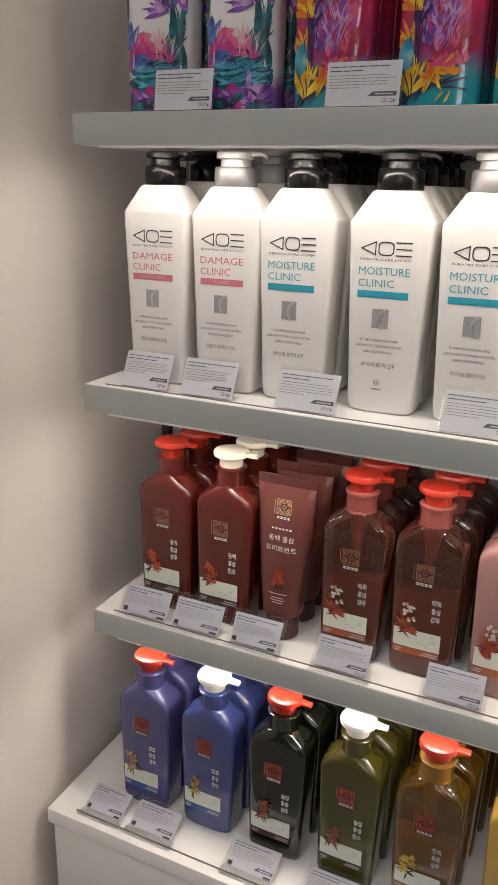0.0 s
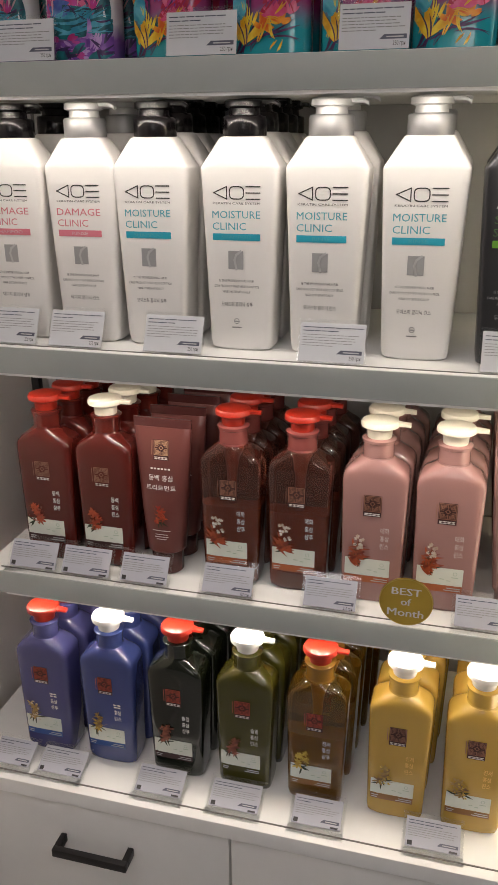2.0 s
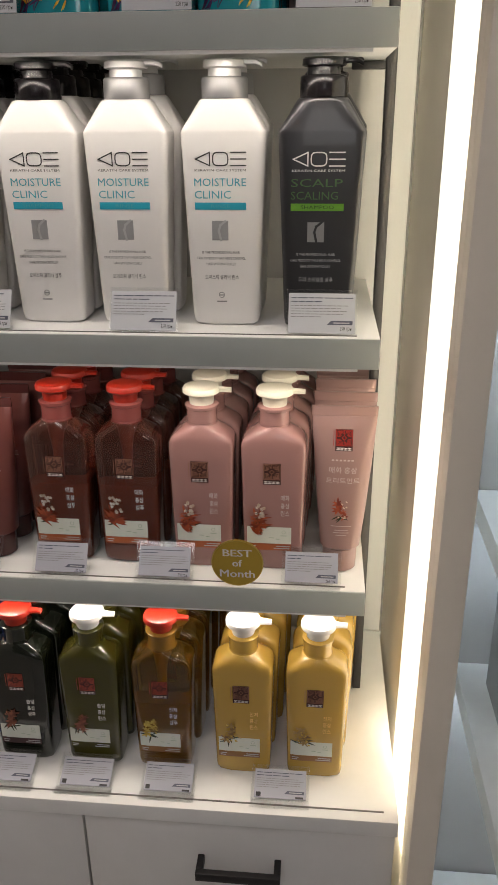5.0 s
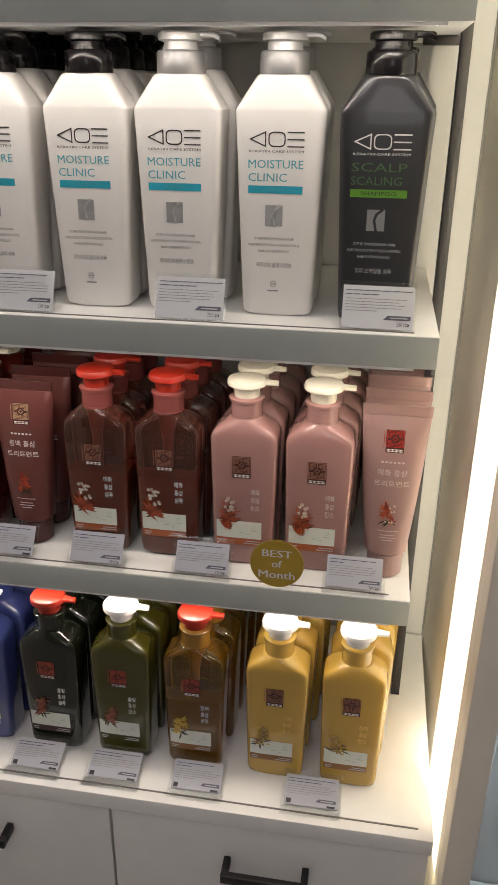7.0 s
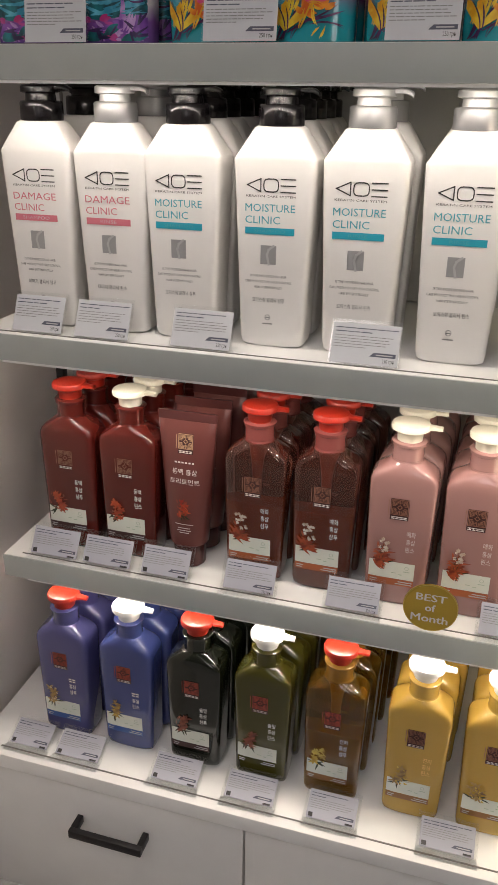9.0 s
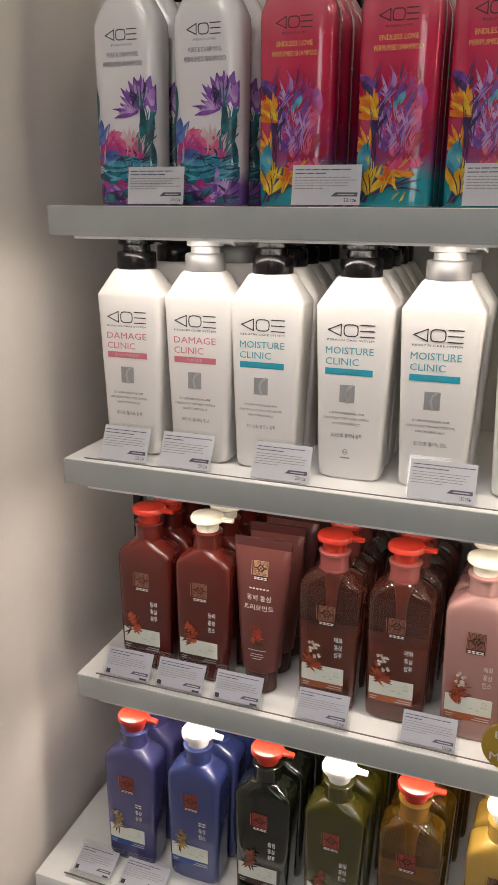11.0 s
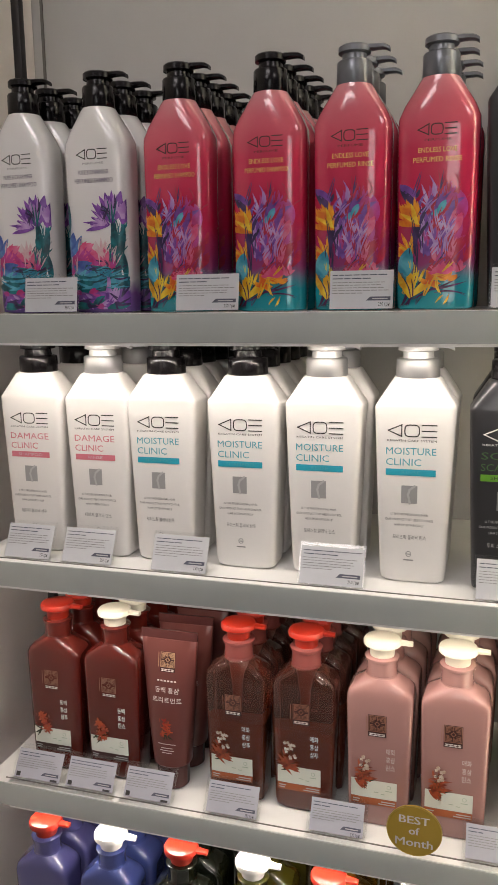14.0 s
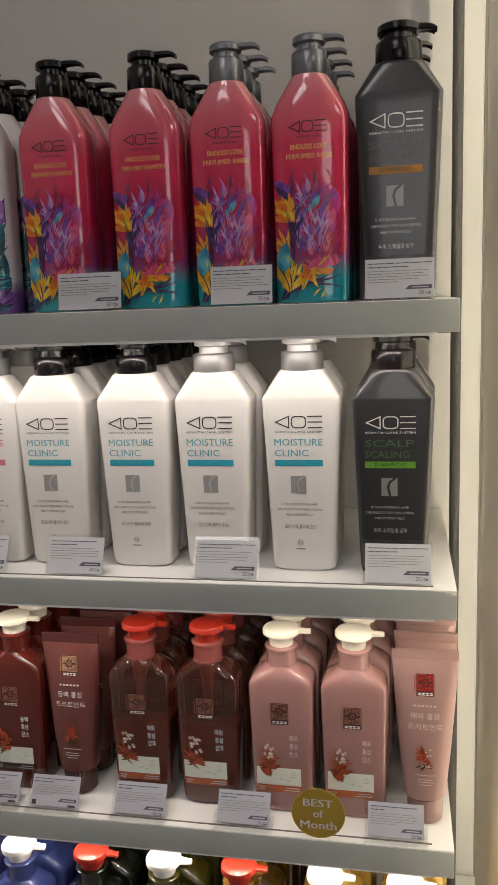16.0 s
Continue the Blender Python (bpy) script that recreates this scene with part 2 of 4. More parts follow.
M_P_LILAC = mat_paint("petal_lilac", (0.30, 0.12, 0.44), (0.52, 0.34, 0.60))
M_P_PINK = mat_paint("petal_pink", (0.60, 0.045, 0.16), (0.62, 0.16, 0.28))
M_P_BLUSH = mat_paint("petal_blush", (0.58, 0.28, 0.34), (0.62, 0.55, 0.55))
M_P_TEAL = mat_paint("leaf_teal", (0.008, 0.055, 0.075), (0.015, 0.19, 0.22))
M_P_CYAN = mat_paint("petal_cyan", (0.02, 0.22, 0.34), (0.12, 0.44, 0.56))
M_P_BLUE = mat_paint("petal_blue", (0.04, 0.07, 0.30), (0.12, 0.26, 0.55))
M_P_ORANGE = mat_paint("petal_orange", (0.58, 0.10, 0.01), (0.78, 0.34, 0.02))
M_P_YELLOW = mat_paint("petal_yellow", (0.62, 0.30, 0.01), (0.80, 0.60, 0.05))
M_P_DARK = mat_paint("stem_indigo", (0.02, 0.012, 0.05), (0.07, 0.03, 0.13))
M_P_CRIM = mat_paint("petal_crimson", (0.34, 0.008, 0.05), (0.50, 0.02, 0.06))
M_P_MAG = mat_paint("petal_magenta", (0.40, 0.02, 0.15), (0.46, 0.06, 0.30))


# ---------- mesh helpers ----------
def link_mesh(name, bm, material, smooth=40):
    me = bpy.data.meshes.new(name)
    bm.normal_update()
    bm.to_mesh(me)
    bm.free()
    me.materials.append(material)
    if smooth:
        me.shade_smooth()
        me.set_sharp_from_angle(angle=radians(smooth))
    return new(name, me)


def part(name, bm, material, parent, label="", smooth=40):
    ob = link_mesh(name, bm, material, smooth)
    ob.parent = parent
    if label:
        tagged(ob, label)
    return ob


def thing(name, label, category, group="", kind="", at=None):
    e = new(name)
    e.empty_display_size = 0.02
    if at is not None:
        e.matrix_basis = at
    return tagged(e, label, category, group, kind)


def add_box(bm, x0, x1, y0, y1, z0, z1, bevel=0.0):
    geom = bmesh.ops.create_cube(bm, size=1.0)["verts"]
    for v in geom:
        v.co = Vector(((x0 + x1) / 2 + v.co.x * (x1 - x0), (y0 + y1) / 2 + v.co.y * (y1 - y0), (z0 + z1) / 2 + v.co.z * (z1 - z0)))
    if bevel:
        es = list({e for v in geom for e in v.link_edges})
        bmesh.ops.bevel(bm, geom=es, offset=bevel, segments=2, affect="EDGES", profile=0.5)
    return bm


def box(x0, x1, y0, y1, z0, z1, bevel=0.0):
    return add_box(bmesh.new(), x0, x1, y0, y1, z0, z1, bevel)


def add_loft(bm, rings, count=40, caps=True):
    """Rings of (z, half width, half depth, exponent, x shift, y shift): superellipse sections."""
    loops = []
    for z, a, b, n, *s in rings:
        sx, sy = (s + [0, 0])[:2] if s else (0, 0)
        loop = []
        for i in range(count):
            t = 2 * math.pi * (i + 0.5) / count
            c, d = math.cos(t), math.sin(t)
            loop.append(bm.verts.new((sx + a * math.copysign(abs(c) ** (2 / n), c), sy + b * math.copysign(abs(d) ** (2 / n), d), z)))
        loops.append(loop)
    for p, q in zip(loops, loops[1:]):
        for i in range(count):
            j = (i + 1) % count
            bm.faces.new((p[i], p[j], q[j], q[i]))
    if caps:
        bm.faces.new(loops[0][::-1])
        bm.faces.new(loops[-1])
    return bm


def loft(rings, count=40, caps=True):
    return add_loft(bmesh.new(), rings, count, caps)


def front_of(rings):
    """The y of the front face at (x, z), by the same sections."""
    def f(x, z):
        for (z0, a0, b0, n0, *_), (z1, a1, b1, n1, *_) in zip(rings, rings[1:]):
            if z0 <= z <= z1 and z1 > z0:
                k = (z - z0) / (z1 - z0)
                a, b, n = a0 + k * (a1 - a0), b0 + k * (b1 - b0), n0 + k * (n1 - n0)
                u = min(abs(x / a), 0.999)
                return -b * (1 - u ** n) ** (1 / n)
        return -rings[0][2]
    return f


LETTERS = {}


def letters(body, bold=0.0):
    """Outline triangles of a line of text, 1 wide per its own width: verts, faces, width/height."""
    if (body, bold) not in LETTERS:
        cu = bpy.data.curves.new("line", "FONT")
        cu.body, cu.size, cu.resolution_u, cu.align_x, cu.offset = body, 1.0, 2, "LEFT", bold
        ob = new("line", cu)
        deps = bpy.context.evaluated_depsgraph_get()
        me = bpy.data.meshes.new_from_object(ob.evaluated_get(deps))
        vs = [tuple(v.co) for v in me.vertices]
        fs = [tuple(p.vertices) for p in me.polygons]
        bpy.data.objects.remove(ob)
        bpy.data.meshes.remove(me)
        x0, x1 = min(v[0] for v in vs), max(v[0] for v in vs)
        y0, y1 = min(v[1] for v in vs), max(v[1] for v in vs)
        LETTERS[body, bold] = ([((x - x0) / (x1 - x0), (y - y0) / (y1 - y0)) for x, y, _ in vs], fs)
    return LETTERS[body, bold]


def add_text(bm, body, x0, x1, z0, z1, surf, lift=0.0005, bold=0.0):
    pts, fs = letters(body, bold)
    vs = []
    for u, v in pts:
        x, z = x0 + u * (x1 - x0), z0 + v * (z1 - z0)
        vs.append(bm.verts.new((x, surf(x, z) - lift, z)))
    for f in fs:
        try:
            bm.faces.new([vs[i] for i in f])
        except ValueError:
            pass
    return bm


def add_patch(bm, x0, x1, z0, z1, surf, lift=0.0004, nx=6, nz=3):
    grid = [[bm.verts.new((x0 + (x1 - x0) * i / nx, 0, z0 + (z1 - z0) * j / nz)) for i in range(nx + 1)] for j in range(nz + 1)]
    for row in grid:
        for v in row:
            v.co.y = surf(v.co.x, v.co.z) - lift
    for j in range(nz):
        for i in range(nx):
            bm.faces.new((grid[j][i], grid[j][i + 1], grid[j + 1][i + 1], grid[j + 1][i]))
    return bm


def add_petal(bm, x, z, length, width, angle, surf, lift=0.0006, bend=0.0, steps=6, limit=0.0300):
    """A pointed petal or leaf printed on the face, from (x, z) at an angle in degrees."""
    a = radians(angle)
    rows = []
    for i in range(steps + 1):
        k = i / steps
        w = width * math.sin(math.pi * min(k * 0.92 + 0.06, 1)) ** 0.8
        cx = x + math.cos(a + bend * k) * length * k
        cz = z + math.sin(a + bend * k) * length * k
        nx, nz = -math.sin(a + bend * k), math.cos(a + bend * k)
        row = []
        for s in (-0.5, 0, 0.5):
            px, pz = max(-limit, min(limit, cx + nx * w * s)), max(0.004, cz + nz * w * s)
            row.append(bm.verts.new((px, surf(px, pz) - lift, pz)))
        rows.append(row)
    for p, q in zip(rows, rows[1:]):
        for i in range(2):
            bm.faces.new((p[i], p[i + 1], q[i + 1], q[i]))
    return bm


def add_stroke(bm, pts, width, surf, lift=0.0005):
    for (xa, za), (xb, zb) in zip(pts, pts[1:]):
        d = math.hypot(xb - xa, zb - za) or 1e-6
        ux, uz = (xb - xa) / d, (zb - za) / d
        h = width / 2
        quad = []
        for px, pz in ((xa - ux * h + uz * h, za - uz * h - ux * h), (xb + ux * h + uz * h, zb + uz * h - ux * h), (xb + ux * h - uz * h, zb + uz * h + ux * h), (xa - ux * h - uz * h, za - uz * h + ux * h)):
            quad.append(bm.verts.new((px, surf(px, pz) - lift, pz)))
        bm.faces.new(quad)
    return bm


# ---------- structure ----------
def struct(name, bm, material, label, category, smooth=0):
    return tagged(link_mesh(name, bm, material, smooth), label, category, kind="structure")


struct("floor", box(-2.4, 2.6, -2.2, 1.3, -0.05, 0.0), M_FLOOR, "grey polished shop floor", "floor")
struct("ceiling", box(-2.4, 2.6, -2.2, 1.3, 2.7, 2.75), M_CEIL, "plain pale grey shop ceiling", "ceiling")
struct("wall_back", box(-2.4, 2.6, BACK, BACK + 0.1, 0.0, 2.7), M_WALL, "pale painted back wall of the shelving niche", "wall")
struct("wall_left", box(WALL_L - 0.03, WALL_L, -0.1, BACK - 0.003, 0.0, 2.7), M_WALLL, "pale painted side wall of the niche", "wall")
struct("wall_west", box(-2.5, -2.4, -2.2, 1.3, 0.0, 2.7), M_SHOP, "plain shop wall", "wall")
struct("wall_east", box(2.6, 2.7, -2.2, 1.3, 0.0, 2.7), M_SHOP, "plain shop wall", "wall")
struct("wall_south", box(-2.4, 2.6, -2.3, -2.2, 0.0, 2.7), M_SHOP, "plain shop wall behind the walk", "wall")

# side panel with its lit edge
panel = thing("side_panel", "pale side panel with a glowing vertical LED strip and grey edge", "panel", kind="structure")
bm = box(WALL_R + 0.0105, 0.231, 0.6650, BACK - 0.003, 0.0, 2.7)
for v in bm.verts:
    if v.co.x < 0.22 and v.co.y > 0.9:
        v.co.x = WALL_R - 0.008
part("board", bm, M_SIDE, panel, smooth=0)
lip = box(WALL_R - 0.0005, 0.232, 0.640, 0.6645, 0.0, 2.7, 0.001)
add_box(lip, WALL_R - 0.0005, WALL_R + 0.0008, 0.6644, 0.6900, 0.0, 2.7)
part("edge_trim", lip, M_TRIM, panel, "grey laminate front edge with a thin return lip")
part("led_tape", box(WALL_R + 0.0015, WALL_R + 0.0095, 0.6652, 0.6665, 0.455, 2.6), M_TRIM, panel, smooth=0)
chips = bmesh.new()
for k in range(170):
    z = 0.457 + k * 0.0125
    chips.faces.new([chips.verts.new((WALL_R + dx, 0.6672, z + dz)) for dx, dz in ((0.0095, 0), (0.0015, 0), (0.0015, 0.0115), (0.0095, 0.0115))])
tagged(part("led_chips", chips, M_LEDS, panel, "row of glowing warm LED chips behind the lip", smooth=0), kind="stuff")
# Added flush sheet: the wall's bright zone near the lip, made to emit.
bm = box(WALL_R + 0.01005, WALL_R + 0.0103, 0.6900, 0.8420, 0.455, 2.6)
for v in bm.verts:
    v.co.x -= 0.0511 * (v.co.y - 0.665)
part("led_glow", bm, M_WALLGLOW, panel, "added glowing sheet for the bright wall along the strip", smooth=0)
part("end_cap", box(WALL_R + 0.0015, WALL_R + 0.0095, 0.6652, 0.6690, 0.449, 0.4545), M_TRIM, panel, smooth=0)
# Joint lines are thin strips with the gap's shade in their colour.
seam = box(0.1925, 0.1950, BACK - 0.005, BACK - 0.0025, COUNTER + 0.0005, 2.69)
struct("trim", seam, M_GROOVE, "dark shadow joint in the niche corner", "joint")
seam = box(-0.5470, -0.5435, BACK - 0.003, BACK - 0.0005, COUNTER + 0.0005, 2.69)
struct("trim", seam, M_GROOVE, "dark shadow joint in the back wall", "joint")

# ceiling lamps of the shop
for i, (lx, ly) in enumerate(((-1.15, -0.35), (-0.30, -0.55), (-0.6, -1.5), (1.30, -0.80))):
    lamp = thing("ceiling_light", "square white ceiling light panel", "lamp", "ceiling lights", at=pose(lx, ly, 2.7))
    part("frame", box(-0.32, 0.32, -0.32, 0.32, -0.03, -0.0005, 0.004), M_PANEL, lamp)
    part("diffuser", box(-0.28, 0.28, -0.28, 0.28, -0.036, -0.0305), M_LAMP, lamp, smooth=0)


box_sign = thing("light_box", "tall glowing white light box on the shop wall", "lamp", at=pose(0.25, -2.2, 1.15))
part("frame", box(-0.32, 0.32, 0.0005, 0.06, 0.0, 1.1, 0.004), M_PANEL, box_sign)
part("diffuser", box(-0.29, 0.29, 0.0605, 0.066, 0.03, 1.07), M_BOX, box_sign, smooth=0)

# ---------- shelving ----------
def shelf(name, z, lit):
    s = thing(name, "white laminate shelf board with LED bar below" if lit else "white laminate shelf board", "shelf", "shelves of the bay", at=pose(0, 0, z))
    part("board", box(X0, X1, FRONT + 0.0022, BACK - 0.002, -THICK, 0, 0.0008), M_SHELF, s)
    part("edge_band", box(X0, X1, FRONT, FRONT + 0.0021, -THICK, -0.0004, 0.0007), M_FASCIA, s, "grey-green edge band")
    # No slot is cut; a raised strip is coloured like its shade.
    part("groove", box(X0 + 0.022, X1 - 0.022, FRONT + 0.0095, FRONT + 0.011, 0.0, 0.0008), M_GROOVE, s, "dark strip for the shaded slot near the front edge", smooth=0)
    if lit:
        part("led_channel", box(X0 + 0.03, X1 - 0.02, FRONT + 0.0045, FRONT + 0.018, -THICK - 0.0018, -THICK - 0.0003, 0.0004), M_SHELF, s)
        part("led_lip", box(X0 + 0.03, X1 - 0.02, FRONT + 0.0018, FRONT + 0.0038, -THICK - 0.0028, -THICK - 0.0003), M_SHELF, s, smooth=0)
        chips = bmesh.new()
        for k in range(50):
            cx = X0 + 0.034 + k * 0.012
            v = [chips.verts.new(c) for c in ((cx, FRONT + 0.0065, -THICK - 0.0023), (cx, FRONT + 0.0115, -THICK - 0.0023), (cx + 0.0036, FRONT + 0.0115, -THICK - 0.0023), (cx + 0.0036, FRONT + 0.0065, -THICK - 0.0023))]
            chips.faces.new(v)
        bar = part("led_chips", chips, M_LEDTOP if z == Z4 else M_LEDW, s, "row of glowing LED chips", smooth=0)
        tagged(bar, kind="stuff")
    return s


for z in (Z2, Z3, Z4):
    shelf("shelf", z, True)
for px, py in ((X0 - 0.0070, 0.916), (X1 + 0.0075, 0.894)):
    post = thing("shelf_post", "square black steel upright of the shelving", "post", "shelving uprights", at=pose(px, py, COUNTER))
    part("tube", box(-0.0055, 0.0055, -0.0055, 0.0055, 0.001, 1.75, 0.0008), M_STEEL, post)
    for z in (Z2, Z3, Z4):
        s = 1 if px < 0 else -1
        part("bracket", box(min(0.0056 * s, 0.04 * s), max(0.0056 * s, 0.04 * s), -0.006, 0.006, z - COUNTER - THICK - 0.0085, z - COUNTER - THICK - 0.0005, 0.001), M_STEEL, post)

# ---------- drawer unit ----------
unit = thing("drawer_cabinet", "white laminate drawer cabinet with black bar handles", "cabinet")
part("body", box(CAB_L + 0.003, CAB_R - 0.002, 0.700, BACK - 0.003, 0.06, COUNTER - 0.0225), M_FRONT, unit, smooth=0)
part("plinth", box(CAB_L + 0.01, CAB_R - 0.01, 0.73, BACK - 0.01, 0.0, 0.0595), M_PANEL, unit, smooth=0)
# Same raised strip on the counter, slot shade painted as dark colour.
part("groove", box(-0.511, 0.177, 0.6782, 0.6800, COUNTER, COUNTER + 0.0008), M_GROOVE, unit, "dark strip for the shaded slot near the front edge", smooth=0)
part("top", box(CAB_L, CAB_R, 0.665, BACK - 0.003, COUNTER - 0.022, COUNTER, 0.0012), M_SHELF, unit)
for xa, xb, hx in ((CAB_L + 0.003, -0.1785, -0.353), (-0.1755, CAB_R - 0.002, 0.010)):
    for za, zb in ((0.33, COUNTER - 0.0255), (0.063, 0.327)):
        d = part("drawer", box(xa, xb, 0.672, 0.6995, za, zb, 0.001), M_FRONT, unit)
        hz = zb - 0.059
        h = bmesh.new()
        add_box(h, hx - 0.050, hx + 0.050, 0.644, 0.652, hz - 0.006, hz + 0.006, 0.001)
        add_box(h, hx - 0.050, hx - 0.042, 0.6521, 0.6718, hz - 0.006, hz + 0.006, 0.001)
        add_box(h, hx + 0.042, hx + 0.050, 0.6521, 0.6718, hz - 0.006, hz + 0.006, 0.001)
        part("handle", h, M_STEEL, d, "square black metal bar handle")

# ---------- neighbouring bay ----------
for z in (0.531, 0.832, 1.133, 1.434):
    s = thing("shelf", "white laminate shelf of the neighbouring bay, lit cool from below", "shelf", "shelves of the neighbouring bay", at=pose(0, 0, z))
    part("board", box(0.3135, 1.1, 0.64, BACK - 0.002, -0.035, 0, 0.0012), M_SHELF, s)
    part("led_bar", box(0.325, 1.09, 0.95, 0.97, -0.041, -0.0355), M_LEDC, s, "glowing cool LED bar", smooth=0)
cab = thing("drawer_cabinet", "white laminate base cabinet of the neighbouring bay", "cabinet")
part("body", box(0.245, 1.1, 0.64, BACK - 0.003, 0.0, 0.055, 0.001), M_FRONT, cab)
part("top", box(0.245, 1.1, 0.625, BACK - 0.003, 0.0555, 0.075, 0.001), M_SHELF, cab)
part("drawer", box(0.25, 0.67, 0.622, 0.6395, 0.01, 0.050, 0.001), M_FRONT, cab)
case = thing("display_box", "small metal edged box with dark lid on a shelf", "box", at=pose(0.412, 0.89, 0.531))
part("shell", box(-0.06, 0.06, -0.09, 0.09, 0.0005, 0.15, 0.002), M_SILVER, case)
part("lid", box(-0.061, 0.061, -0.091, 0.091, 0.1505, 0.165, 0.002), M_STEELGREY, case)


# ---------- bottles ----------
def add_pump(parent, z, r, head, collar_m, head_m, collar_h=0.0175, long_nozzle=0.034, stem_h=0.0065):
    """Ribbed screw collar, stem and flat pump head with its nozzle."""
    bm = loft([(z, r, r, 2), (z + 0.001, r + 0.0006, r + 0.0006, 2), (z + collar_h - 0.002, r + 0.0003, r + 0.0003, 2), (z + collar_h - 0.0005, r - 0.0008, r - 0.0008, 2), (z + collar_h, r - 0.0025, r - 0.0025, 2)], 32)
    part("collar", bm, collar_m, parent)
    part("stem", loft([(z + collar_h - 0.0005, r * 0.74, r * 0.74, 2), (z + collar_h + stem_h + 0.001, r * 0.70, r * 0.70, 2)], 24), head_m, parent)
    h = z + collar_h + stem_h
    bm = loft([(h, r * 0.76, r * 0.76, 2), (h + 0.0012, r * 0.94, r * 0.94, 2), (h + 0.0062, r * 0.93, r * 0.93, 2), (h + 0.0076, r * 0.84, r * 0.84, 2), (h + 0.0080, r * 0.5, r * 0.5, 2)], 32)
    rows = []
    for k in range(9):
        q = k / 8
        x = r * 0.5 + (long_nozzle - r * 0.5) * q
        zz = h + 0.0050 + 0.0005 * math.sin(math.pi * q) - 0.0026 * max(0, q - 0.70) ** 2 / 0.09
        w, t = 0.0064 - 0.0024 * q, 0.0029 - 0.0008 * q
        rows.append([bm.verts.new((x, w * c, zz + t * s)) for c, s in ((-1, -0.6), (-0.6, -1), (0.6, -1), (1, -0.6), (1, 0.5), (0.6, 1), (-0.6, 1), (-1, 0.5))])
    for p, q in zip(rows, rows[1:]):
        for i in range(8):
            bm.faces.new((p[i], p[(i + 1) % 8], q[(i + 1) % 8], q[i]))
    bm.faces.new(rows[-1])
    ob = part("pump_head", bm, head_m, parent)
    ob.matrix_basis = pose(0, 0, 0, 0, 0, head)


def add_marque(bm, x0, z0, w, h, stroke, surf):
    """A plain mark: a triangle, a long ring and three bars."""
    cell = w / 3.0
    x1 = x0 + cell * 0.06
    add_stroke(bm, [(x1 + cell * 0.82, z0 + h), (x1, z0 + h * 0.5), (x1 + cell * 0.82, z0), (x1 + cell * 0.82, z0 + h)], stroke, surf)
    cx, cz = x0 + cell * 1.5, z0 + h / 2
    add_stroke(bm, [(cx + cell * 0.44 * math.copysign(abs(math.cos(radians(t))) ** 0.6, math.cos(radians(t))), cz + h / 2 * math.copysign(abs(math.sin(radians(t))) ** 0.6, math.sin(radians(t)))) for t in range(0, 361, 20)], stroke, surf)
    for k in (0, 0.5, 1):
        add_stroke(bm, [(x0 + cell * 2.1, z0 + h * k), (x0 + cell * 2.95, z0 + h * k)], stroke, surf)
    return bm


